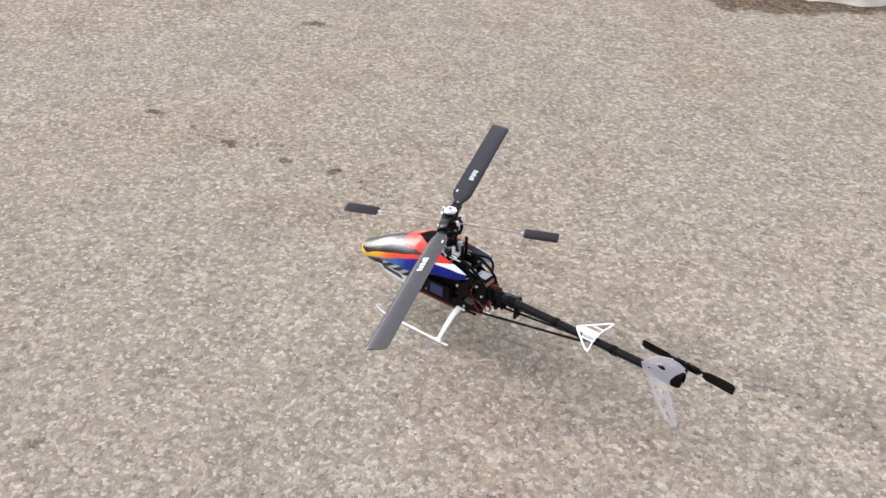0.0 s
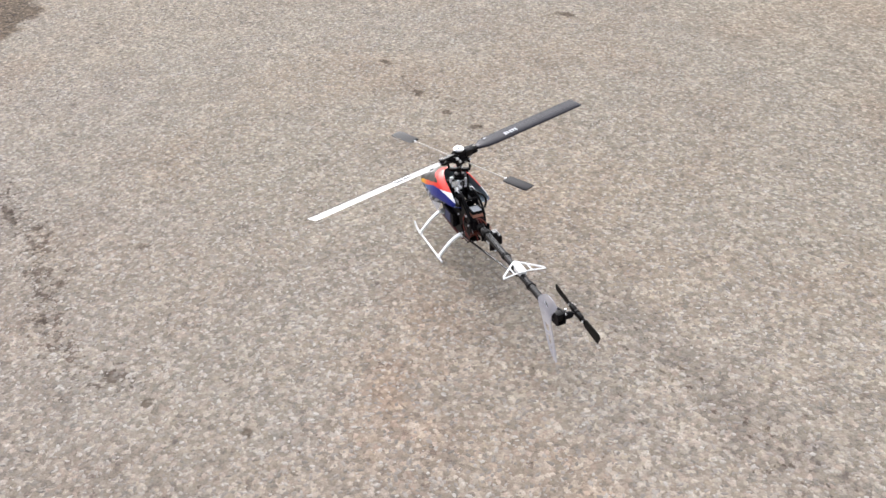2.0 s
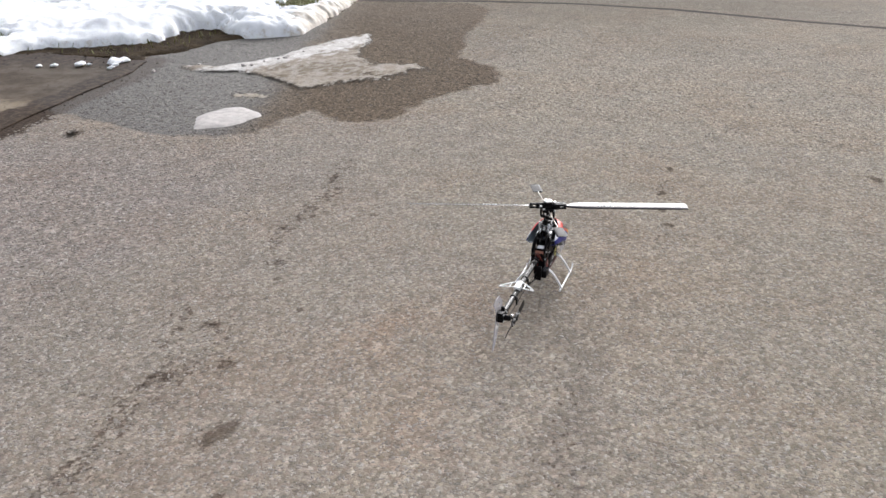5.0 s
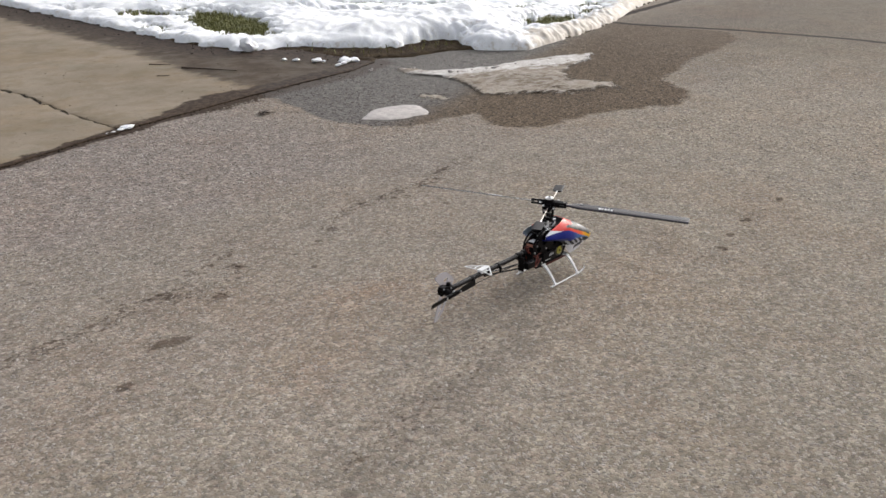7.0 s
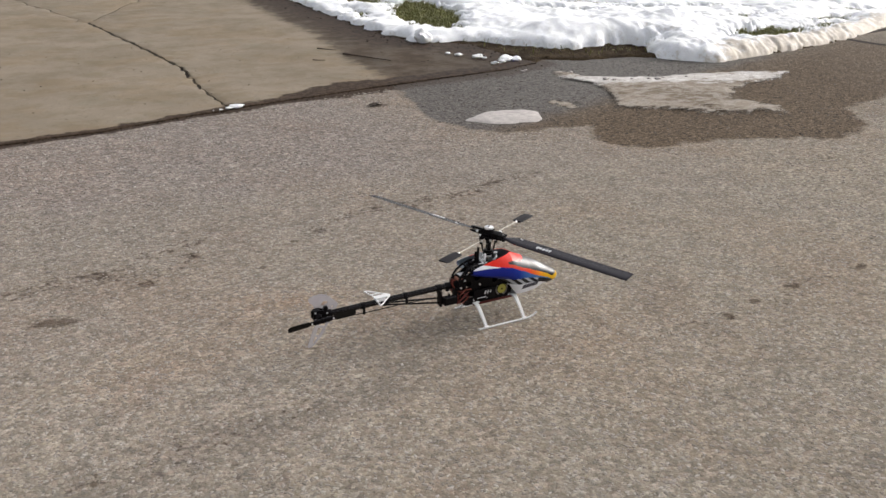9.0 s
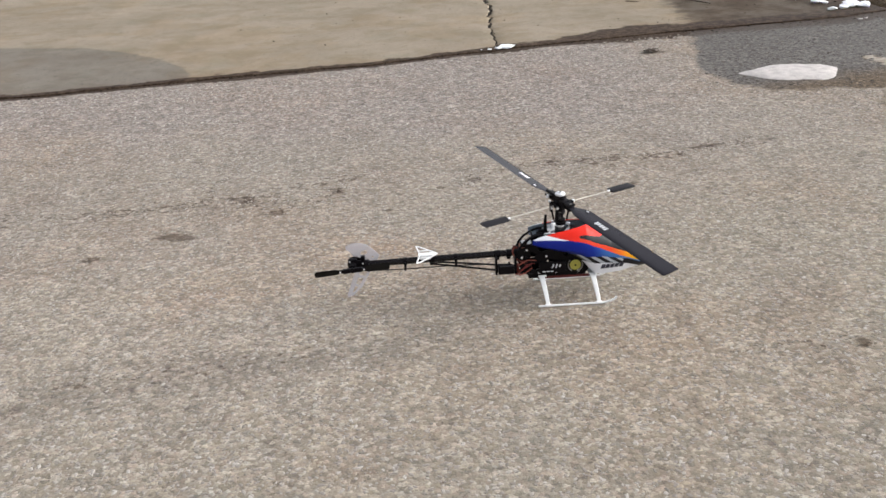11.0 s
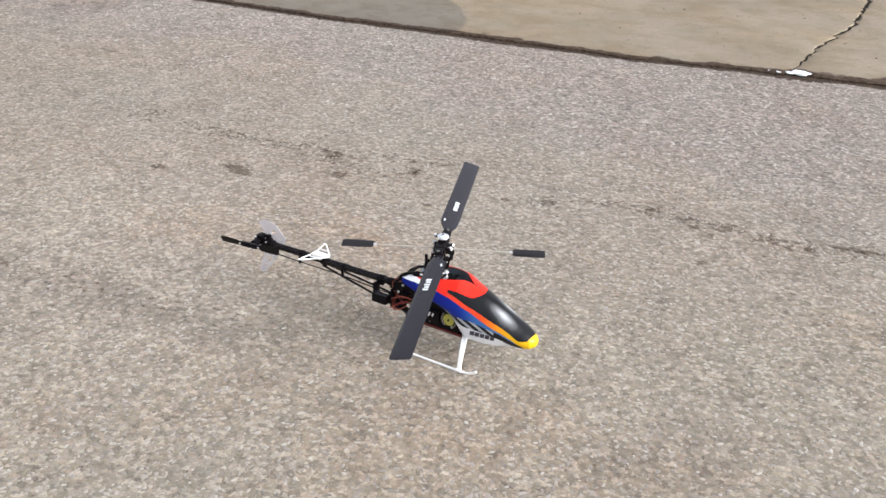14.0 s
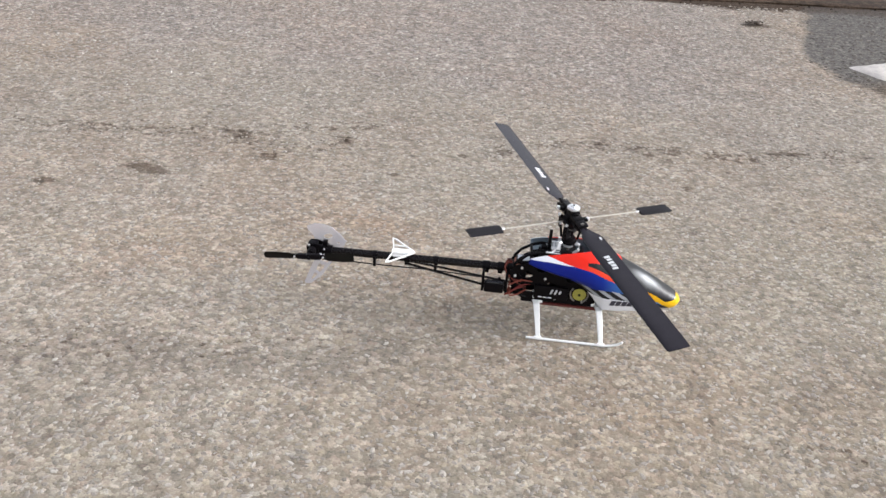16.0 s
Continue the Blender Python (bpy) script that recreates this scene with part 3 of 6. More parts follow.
def stone_chips(boxes, count, size, rise, seed, wet, label):
    """Loose-set stones over the boxes (x0, x1, y0, y1), dry ones or those standing in melt water."""
    rng = np.random.default_rng(seed)
    areas = np.array([(x1 - x0) * (y1 - y0) for x0, x1, y0, y1 in boxes])
    c = np.concatenate([np.column_stack([rng.uniform(x0, x1, k), rng.uniform(y0, y1, k)]) for (x0, x1, y0, y1), k in zip(boxes, (count * areas / areas.sum()).astype(int))])
    pool = np.maximum(side(c, WET), side(c, WET_SOUTH)) + 0.03 * waves(c, 0.2, 15)
    c = c[pool > 0.01 if wet else pool < -0.02]
    kerb = np.array(JOINT)
    c = c[(c[:, 1] < np.interp(c[:, 0], kerb[:, 0], kerb[:, 1]) - 0.05) & (side(c, LAWN) < -0.06)]
    worn = np.maximum(1.3 * stain(c), 0.5 * np.exp(-(along(c, STREAK) / 0.07) ** 2))
    c = c[rng.random(len(c)) > worn]
    if boxes is FAR_SIDE:
        lot = 0.95 * smooth01(c[:, 1] + 0.15 * waves(c, 0.4, 24), 0.65, 1.7) * smooth01(-c[:, 0], -2.0, -0.8) + 0.40 * smooth01(c[:, 0] + 0.2 * waves(c, 0.4, 25), 0.9, 1.9)
        c = c[rng.random(len(c)) < lot]
    m = len(c)
    r = rng.uniform(*size, m)
    turn, long = rng.uniform(0, 6.28, m), rng.uniform(0.8, 2.0, m)
    verts, base = np.zeros((m, 9, 3)), swell(c)
    for j in range(5):
        q, a = r * rng.uniform(0.75, 1.25, m), 1.2566 * j
        u, v = q * long * math.cos(a), q * math.sin(a)
        x, y = u * np.cos(turn) - v * np.sin(turn), u * np.sin(turn) + v * np.cos(turn)
        verts[:, j] = np.column_stack([c[:, 0] + x, c[:, 1] + y, base - 0.0004])
        if j < 4:
            verts[:, 5 + j] = np.column_stack([c[:, 0] + 0.55 * x, c[:, 1] + 0.55 * y, base + r * rng.uniform(*rise, m)])
    faces = []
    for k in range(0, 9 * m, 9):
        faces += [(k, k + 1, k + 6, k + 5), (k + 1, k + 2, k + 7, k + 6), (k + 2, k + 3, k + 8, k + 7), (k + 3, k + 4, k + 8), (k + 4, k, k + 5, k + 8), (k + 5, k + 6, k + 7, k + 8)]
    me = bpy.data.meshes.new("stone_chips")
    me.from_pydata(verts.reshape(-1, 3).tolist(), [], faces)
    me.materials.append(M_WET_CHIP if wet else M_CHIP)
    return tagged(new("stone_chips", me), label, "stone chips", kind="stuff")


stone_chips([(-1.7, 1.5, -1.15, 1.25)], 54000, (0.0019, 0.0048), (0.07, 0.17), 91, False, "pale and dark stone chips exposed in the worn asphalt")
stone_chips(FAR_SIDE, 62000, (0.0028, 0.0066), (0.12, 0.36), 92, False, "coarse grey stone chips standing proud of the worn asphalt")
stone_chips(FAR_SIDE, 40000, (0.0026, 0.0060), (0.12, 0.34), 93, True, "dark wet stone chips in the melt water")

# ---- driveway: slabs with cracks between them ----
def rough_line(points, step, jitter, seed):
    rng = np.random.default_rng(seed)
    out = []
    for p, q in zip(points[:-1], points[1:]):
        p, q = np.array(p, float), np.array(q, float)
        count = max(1, int(np.hypot(*(q - p)) / step))
        out += [p + (q - p) * k / count + rng.normal(0, jitter, 2) for k in range(count)]
    return [tuple(v) for v in out] + [tuple(points[-1])]


CRACK = rough_line([(0.055, 2.285), (0.06, 2.74), (0.085, 3.25), (0.06, 3.8), (0.02, 4.16), (-0.09, 5.16)], 0.035, 0.007, 5)
BRANCH_W = rough_line([(-0.09, 5.16), (-0.25, 5.92), (-0.55, 7.2), (-2.5, 9.0), (-9, 10.5)], 0.09, 0.014, 6)
BRANCH_E = rough_line([(-0.09, 5.16), (0.18, 5.72), (0.47, 6.27), (1.05, 7.4), (1.45, 8.4)], 0.09, 0.014, 7)


def gap(line, w):
    rng = np.random.default_rng(9 if w > 0 else 10)
    return [(x + w * rng.uniform(0.15, 1.1) * (0.35 + 0.65 * min(1.0, max(0.0, (y - 2.4) / 1.3))), y) for x, y in line]


joint_line = rough_line(JOINT, 0.10, 0.005, 8)
cut = min(range(len(joint_line)), key=lambda k: abs(joint_line[k][0] - CRACK[0][0]))
pieces = [
    joint_line[:cut] + gap(CRACK, -0.015) + [(x - 0.008, y - 0.008) for x, y in BRANCH_W[1:]],
    [p for p in joint_line[cut + 1:]] + [(1.93, 3.4), (1.68, 3.66), (1.62, 4.35), (1.66, 5.7), (1.68, 6.7), (1.62, 8.4)] + [(x + 0.008, y - 0.008) for x, y in BRANCH_E[::-1]] + gap(CRACK[1:-1], 0.015)[::-1] + [(CRACK[0][0] + 0.007, CRACK[0][1] + 0.02)],
    BRANCH_W[::-1][:-1] + [(-0.09, 5.165)] + [(x, y + 0.004) for x, y in BRANCH_E[1:]] + [(1.62, 14), (-9, 14)],
]
bed = bmesh.new()
bmesh.ops.contextual_create(bed, geom=[bed.verts.new((x, y, 0.0042)) for x, y in joint_line + [(1.95, 3.4), (1.62, 4.35), (1.66, 6.7), (1.62, 14), (-9, 14)]])
M_DIRT = plain("crack_dirt", (0.022, 0.017, 0.013), 0.95, vary=0.5, scale=60, Specular_IOR_Level=0.1)
driveway = tagged(part("driveway", bed, M_DIRT), "cracked tan concrete driveway apron, damp towards the lawn", "driveway", kind="structure")


def slab(outline, seed):
    bm = bmesh.new()
    ring = [bm.verts.new((x, y, 0)) for x, y in outline]
    rim_edges = [bm.edges.new((p, q)) for p, q in zip(ring, ring[1:] + ring[:1])]
    bmesh.ops.triangle_fill(bm, edges=rim_edges, use_beauty=True)
    lo, hi = np.min(outline, 0), np.max(outline, 0)
    for axis in (0, 1):
        marks = [v for v in np.concatenate([np.arange(-2.7, 2.2, 0.10) if axis == 0 else np.arange(1.7, 4.4, 0.06), np.arange(4.4, 9, 0.4) if axis else np.arange(-9, -2.7, 1.0)])]
        for v in marks:
            if lo[axis] < v < hi[axis]:
                co, no = [0, 0, 0], [0, 0, 0]
                co[axis], no[axis] = v, 1
                bmesh.ops.bisect_plane(bm, geom=bm.verts[:] + bm.edges[:] + bm.faces[:], plane_co=co, plane_no=no)
    pts = np.array([v.co.xy for v in bm.verts])
    lift = 0.010 + 0.001 * waves(pts, 1.4, seed)
    rim = [v for v in bm.verts if v.is_boundary]
    for v, h in zip(bm.verts, lift):
        v.co.z = h
    for v in rim:
        v.co.z -= 0.004
    skirt = bmesh.ops.extrude_edge_only(bm, edges=[ed for ed in bm.edges if ed.is_boundary])
    for v in skirt["geom"]:
        if isinstance(v, bmesh.types.BMVert):
            v.co.z = -0.03
    ob = part("slab", bm, M_CONCRETE, driveway, smooth=40)
    pts = np.array([v.co.xy for v in ob.data.vertices])
    for key, values in (("wet", np.clip(side(pts, SLAB_WET), -0.5, 0.5)), ("film", np.clip(side(pts, SLAB_FILM), -0.5, 0.5)),
                        ("mud", np.maximum(np.maximum(joint_mud(pts) * 0.9, np.clip(0.70 + side(pts, MUD_TONGUE) / 0.05, 0, 1)), 0.95 * np.clip(1.15 - along(pts, LAWN[:7]) / 0.40, 0, 1)))):
        ob.data.attributes.new(key, "FLOAT", "POINT").data.foreach_set("value", values.astype(np.float32))
    return ob


for k, outline in enumerate(pieces):
    slab(outline, 20 + k)

# ---- lawn, snow cover, grass ----
HOLES = [(2.12, 4.42, 0.22, 0.62, -14), (3.95, 2.86, 0.38, 0.15, 6), (4.62, 3.00, 0.28, 0.05, 12), (2.76, 2.86, 0.13, 0.07, -20), (4.17, 3.34, 0.22, 0.035, 10), (3.10, 4.10, 0.20, 0.035, -40), (2.02, 5.45, 0.10, 0.28, 10), (2.55, 5.7, 0.3, 0.12, -35), (1.93, 4.0, 0.07, 0.13, 0), (3.35, 4.55, 0.42, 0.07, -38),
         (3.75, 4.0, 0.16, 0.05, -30), (4.55, 3.75, 0.3, 0.07, -30), (4.9, 3.2, 0.25, 0.06, 10), (1.74, 4.75, 0.05, 0.16, 0), (2.95, 5.2, 0.2, 0.06, -35), (5.2, 3.9, 0.3, 0.06, -30), (4.2, 4.4, 0.25, 0.05, -38), (2.45, 6.2, 0.35, 0.07, -40), (3.9, 4.9, 0.3, 0.05, -38), (2.75, 5.35, 0.12, 0.04, -30),
         (5.0, 4.2, 0.2, 0.05, -35), (3.2, 5.6, 0.3, 0.05, -40), (1.85, 6.1, 0.08, 0.2, 10), (2.3, 5.2, 0.12, 0.05, -40), (5.6, 3.5, 0.2, 0.05, 0)]


def holes(p):
    out = np.full(len(p), -9.0)
    for x, y, rx, ry, turn in HOLES:
        c, s = math.cos(radians(turn)), math.sin(radians(turn))
        u, v = (p[:, 0] - x) * c + (p[:, 1] - y) * s, (p[:, 1] - y) * c - (p[:, 0] - x) * s
        out = np.maximum(out, (1 - np.hypot(u / rx, v / ry)) * min(rx, ry) * 1.1)
    return out + 0.045 * waves(p, 0.17, 31) + 0.030 * waves(p, 0.07, 33)


def lawn_height(p):
    return 0.012 + 0.045 * smooth01(side(p, LAWN), 0.18, 0.8) + 0.006 * waves(p, 0.12, 41) - 0.05 * smooth01(-side(p, LAWN), 0.0, 0.05)


def mound(p, x, y, sx, sy, h, turn=0.0):
    c, s = math.cos(radians(turn)), math.sin(radians(turn))
    u, v = (p[:, 0] - x) * c + (p[:, 1] - y) * s, (p[:, 1] - y) * c - (p[:, 0] - x) * s
    return h * np.exp(-((u / sx) ** 2 + (v / sy) ** 2))


def clods(p):
    """Broken lumps along the ploughed edge."""
    rng = np.random.default_rng(59)
    line = np.array([(2.82, 2.46), (2.98, 2.31), (3.5, 2.42), (3.85, 2.485), (4.5, 2.66), (5.3, 2.98), (7.0, 3.4)])
    out = np.zeros(len(p))
    for k in range(230):
        i = int((len(line) - 1) * rng.random() ** 1.3)
        c = line[i] + (line[i + 1] - line[i]) * rng.random() + np.array([-0.2, 1.0]) * rng.uniform(0.02, 0.24)
        r = rng.uniform(0.016, 0.05)
        q = np.hypot(p[:, 0] - c[0], (p[:, 1] - c[1]) * rng.uniform(0.7, 1.4)) / r
        out = np.maximum(out, r * rng.uniform(0.45, 0.9) * np.sqrt(np.maximum(1 - q * q, 0)))
    return out


def snow_height(p):
    d = side(p, SNOW) + (0.036 - 0.022 * smooth01(p[:, 0], 2.75, 3.1)) * waves(p, 0.25, 51) + 0.011 * waves(p, 0.10, 52) + 0.004 * waves(p, 0.05, 50)
    plough = smooth01(p[:, 0], 2.75, 3.1)
    edge = np.where(d > 0, np.sqrt(1 - np.exp(-np.maximum(d, 0) / (0.06 + 0.10 * plough))), 3 * d / 0.035)
    body = 0.052 + 0.016 * waves(p, 0.5, 53) + 0.003 * waves(p, 0.2, 54) + 0.0008 * waves(p, 0.09, 55)
    body = body + mound(p, 3.02, 2.66, 0.16, 0.20, 0.045, 10) + mound(p, 3.22, 2.60, 0.13, 0.12, 0.03) + mound(p, 2.92, 2.78, 0.12, 0.14, 0.035) + mound(p, 2.95, 2.90, 0.36, 0.20, 0.045, -20) + mound(p, 2.62, 3.2, 0.34, 0.20, 0.05, -35) + mound(p, 2.78, 4.7, 0.28, 0.40, 0.11) + mound(p, 3.35, 3.2, 0.4, 0.25, 0.08)
    rim = np.exp(-((side(p, SNOW) - 0.09) / 0.07) ** 2) * smooth01(p[:, 0], 2.9, 3.3)
    body = body + rim * (0.030 + 0.012 * waves(p, 0.31, 56) + 0.003 * waves(p, 0.13, 57))
    near = np.flatnonzero((d > 0) & (side(p, SNOW) < 0.32) & (p[:, 0] > 2.7) & (p[:, 0] < 7))
    body[near] += 0.55 * clods(p[near]) + 0.0025 * waves(p[near], 0.055, 60) + 0.0015 * waves(p[near], 0.032, 65)
    open_ground = holes(p)
    body = np.where(open_ground > 0, body * np.exp(-np.maximum(open_ground, 0) / 0.012) - np.minimum(open_ground, 0.05) * 1.6, body * (1 - 0.6 * np.exp(np.minimum(open_ground, 0) / 0.05)))
    return np.where(d > 0, lawn_height(p) + edge * body, -0.02 + np.maximum(edge, -20) * 0.01)


def bank_dirt(p):
    return np.clip(1.0 - np.abs(side(p, SNOW) - 0.05) / 0.22, 0, 1) * smooth01(p[:, 0], 2.85, 3.15) + 0.35 * np.clip(1 - np.abs(side(p, SNOW)) / 0.05, 0, 1)


lx = spans([(1.3, 0.03), (4.6, 0.06), (7, 0.6), (16, 4), (40, 1)])
ly = spans([(2.2, 0.03), (5.2, 0.06), (7.5, 0.6), (16, 4), (40, 1)])
lawn = sheet("lawn", lx, ly, lawn_height, M_SOIL, keep=lambda p, z: side(p, LAWN) > -0.12)
tagged(lawn, "soaked brown soil and turf of the lawn beside the road", "lawn", kind="structure")
sx = spans([(1.3, 0.022), (2.7, 0.012), (4.6, 0.035), (6.5, 0.25), (12, 4), (40, 1)])
sy = spans([(2.2, 0.012), (3.0, 0.022), (4.4, 0.035), (7, 0.25), (12, 4), (40, 1)])
snow = sheet("snow_cover", sx, sy, snow_height, M_SNOW, keep=lambda p, z: z > -0.04, dirty=bank_dirt)
tagged(snow, "melting white snow lying on the lawn, dirty along the road", "snow", kind="structure")


def south_height(p):
    d = side(p, BANK) + 0.03 * waves(p, 0.25, 61) + 0.012 * waves(p, 0.08, 62)
    body = 0.10 + 0.05 * smooth01(d, 0.1, 0.6) + 0.018 * waves(p, 0.3, 63) + 0.008 * waves(p, 0.1, 64)
    return np.where(d > 0, (1 - np.exp(-np.maximum(d, 0) / 0.05)) * body, d * 0.6)


bank = sheet("snow_bank", spans([(-3.0, 0.08), (-0.9, 0.03), (3.4, 0.08), (9.2, 0.4), (22.5, 1)]), spans([(-17.5, 0.4), (-6, 0.12), (-3, 0.03), (-1.8, 1)]), south_height, M_SNOW, keep=lambda p, z: z > -0.03,
             dirty=lambda p: 1.1 * np.clip(1.2 - np.abs(side(p, BANK)) / 0.22, 0, 1))
tagged(bank, "low white snow bank along the road edge", "snow bank", kind="structure")


def grass():
    rng = np.random.default_rng(71)
    pts = np.column_stack([rng.uniform(1.5, 5.6, 150000), rng.uniform(2.5, 6.0, 150000)])
    ok = (holes(pts) > 0.0) & (side(pts, SNOW) > 0.05)
    strip = (side(pts, LAWN) > 0.03) & (side(pts, SNOW) < 0.0) & (rng.random(len(pts)) < 0.025)
    pts = pts[ok | strip][:16000]
    base = lawn_height(pts)
    verts, faces = [], []
    for (x, y), z in zip(pts, base):
        a, l, h, w = rng.uniform(0, 6.28), rng.uniform(0.01, 0.04), rng.uniform(0.010, 0.032), rng.uniform(0.0015, 0.003)
        c, s = math.cos(a), math.sin(a)
        k = len(verts)
        verts += [(x - s * w, y + c * w, z - 0.004), (x + s * w, y - c * w, z - 0.004), (x + c * l * 0.5 + s * w * 0.8, y + s * l * 0.5 - c * w * 0.8, z + h), (x + c * l * 0.5 - s * w * 0.8, y + s * l * 0.5 + c * w * 0.8, z + h), (x + c * l * 1.4, y + s * l * 1.4, z + h * 0.8)]
        faces += [(k, k + 1, k + 2, k + 3), (k + 3, k + 2, k + 4)]
    me = bpy.data.meshes.new("grass")
    me.from_pydata(verts, [], faces)
    me.materials.append(M_GRASS)
    return tagged(new("grass", me), "flattened olive-green winter grass showing through the snow", "grass", kind="stuff")


grass()


# ---- slush on the road ----
def slush(outline, thick, seed, label, material, step=0.014, ragged=0.03):
    lo, hi = np.min(outline, 0) - 0.06, np.max(outline, 0) + 0.06

    def height(p):
        d = side(p, outline) + ragged * waves(p, 0.16, seed) + ragged * 0.6 * waves(p, 0.06, seed + 1)
        body = thick * (1 + 0.12 * waves(p, 0.31, seed + 2) + 0.10 * waves(p, 0.11, seed + 3))
        return np.where(d > 0, (1 - np.exp(-np.maximum(d, 0) / 0.02)) * np.maximum(body, 0.1 * thick), d * 0.3)

    ob = sheet("snow_patch", np.arange(lo[0], hi[0], step), np.arange(lo[1], hi[1], step), height, material, keep=lambda p, z: z > -0.003,
               thick=lambda p: np.clip(side(p, outline) / 0.12, 0, 1) * (0.45 + 0.55 * smooth01(p[:, 1] + 0.12 * p[:, 0], 1.72, 2.12)),
               white=lambda p: np.exp(-((p[:, 1] + 0.30 * (p[:, 0] - 2.3) - 2.06 + 0.05 * waves(p, 0.4, seed + 5)) / 0.17) ** 2))
    return tagged(ob, label, "snow patch")


M_ICE = plain("old_ice", (0.44, 0.405, 0.385), 0.7, vary=0.34, scale=30, relief=0.5, Specular_IOR_Level=0.25)
slush([(0.905, 1.70), (1.00, 1.765), (1.11, 1.81), (1.25, 1.775), (1.295, 1.715), (1.245, 1.60), (1.185, 1.555), (1.05, 1.575), (0.985, 1.62)], 0.009, 81, "small smooth patch of grey-white old snow on wet asphalt", M_ICE, ragged=0.006)
slush([(1.82, 2.36), (1.90, 2.46), (1.97, 2.41), (1.99, 2.30), (2.14, 2.19), (2.31, 2.13), (2.60, 2.11), (2.87, 2.065), (3.15, 1.955), (3.10, 1.88), (2.88, 1.81), (2.66, 1.76), (2.47, 1.68), (2.36, 1.53), (2.38, 1.40),
       (2.41, 1.33), (2.32, 1.22), (2.16, 1.255), (1.98, 1.32), (1.82, 1.515), (1.62, 1.62), (1.75, 1.78), (1.86, 2.0), (1.87, 2.10), (1.82, 2.24)], 0.011, 85, "broad thin sheet of sandy grey-white slush on the road", M_SLUSH, ragged=0.02)
slush([(1.42, 1.86), (1.50, 1.92), (1.57, 1.80), (1.55, 1.66), (1.45, 1.70)], 0.0022, 89, "faint thin remnant of grey slush on wet asphalt", M_SLUSH, ragged=0.03)


def chunk(x, y, z, r, seed, label, squash=0.7, long=1.0, material=M_SNOW):
    bm = bmesh.new()
    bmesh.ops.create_icosphere(bm, subdivisions=3, radius=r)
    for v in bm.verts:
        v.co *= 1 + 0.5 * noise.noise(v.co / r * 0.9 + Vector((seed, 0, 0))) + 0.3 * noise.noise(v.co / r * 2.2 + Vector((0, seed, 0)))
        v.co.z *= squash
        v.co.x *= long
    low = min(v.co.z for v in bm.verts)
    ob = part("snow_chunk", bm, material, smooth=60)
    ob.data.attributes.new("dirty", "FLOAT", "POINT")
    ob.location = (x, y, z - low - 0.25 * r * squash)
    return tagged(ob, label, "snow chunk", "snow chunks beside the lawn")


for k, (x, y, r) in enumerate([(1.655, 3.545, 0.052), (1.60, 3.12, 0.013), (1.635, 3.05, 0.016), (1.69, 2.93, 0.024), (1.69, 2.735, 0.016), (1.80, 2.80, 0.032), (1.86, 2.79, 0.024), (1.75, 2.76, 0.014), (1.72, 2.90, 0.012), (1.83, 2.83, 0.018)]):
    chunk(x, y, 0.012, r, 3.7 * k, "round white lump of snow beside the lawn edge" if k == 0 else "small white lump of snow on wet concrete", 0.85 if k == 0 else 0.5, 1.0 if k == 0 else 1.35)
for k, (x, y, r) in enumerate([(2.00, 2.14, 0.013), (2.03, 2.11, 0.009), (2.26, 2.04, 0.013), (2.22, 2.06, 0.009), (2.31, 2.05, 0.008), (1.95, 2.38, 0.009), (2.45, 2.03, 0.007), (2.14, 2.10, 0.007), (1.72, 2.50, 0.008), (1.76, 2.53, 0.005)]):
    chunk(x, y, 0.008, r, 5.3 * k + 90, "small broken lump of white snow crust on the slush" if k < 8 else "small lump of white snow on wet asphalt", 0.6, 1.4, M_ICE)
for x, y, r in ((0.10, 2.312, 0.018), (0.06, 2.300, 0.009), (0.02, 2.29, 0.005), (-0.015, 2.285, 0.004)):
    chunk(x, y, 0.006, r, 40 * r, "grey-white lump of ice in the muddy joint", 0.42, 2.1)


def crumbs():
    """Clods and grit in the joint, along the lawn edge and over the damp slab."""
    rng = np.random.default_rng(77)
    spots = []
    line = np.array(joint_line)
    for k in rng.integers(0, len(line) - 1, 900):
        p = line[k] + (line[k + 1] - line[k]) * rng.random()
        spread = 0.012 + 0.03 * float(smooth01(np.array([p[0]]), 0.2, 0.7)[0])
        spots.append((p[0], p[1] + rng.normal(0.3 * spread, spread), rng.uniform(0.002, 0.007), 0.004))
    rim = np.array(LAWN[:6])
    for k in rng.integers(0, 5, 150):
        p = rim[k] + (rim[k + 1] - rim[k]) * rng.random()
        spots.append((p[0] - abs(rng.normal(0, 0.09)), p[1] + rng.normal(0, 0.03), rng.uniform(0.002, 0.008), 0.010))
    for k in range(120):
        spots.append((rng.uniform(-1.2, 1.6), rng.uniform(2.5, 4.2), rng.uniform(0.0015, 0.005), 0.010))
    verts, faces = [], []
    for x, y, r, z in spots:
        if y < np.interp(x, line[:, 0], line[:, 1]) + 0.01:
            z = 0.0
        k, turn = len(verts), rng.uniform(0, 6.28)
        for j in range(5):
            a = turn + 1.2566 * j
            q = r * rng.uniform(0.7, 1.3)
            verts.append((x + q * math.cos(a) * 1.3, y + q * math.sin(a), z - 0.001))
        verts.append((x + r * rng.uniform(-0.3, 0.3), y + r * rng.uniform(-0.3, 0.3), z + r * rng.uniform(0.5, 1.0)))
        faces += [(k + j, k + (j + 1) % 5, k + 5) for j in range(5)] + [tuple(range(k + 4, k - 1, -1))]
    me = bpy.data.meshes.new("dirt_crumbs")
    me.from_pydata(verts, [], faces)
    me.materials.append(M_DIRT)
    return tagged(new("dirt_crumbs", me), "dark brown clods and grit along the driveway joint", "dirt", kind="stuff")


crumbs()


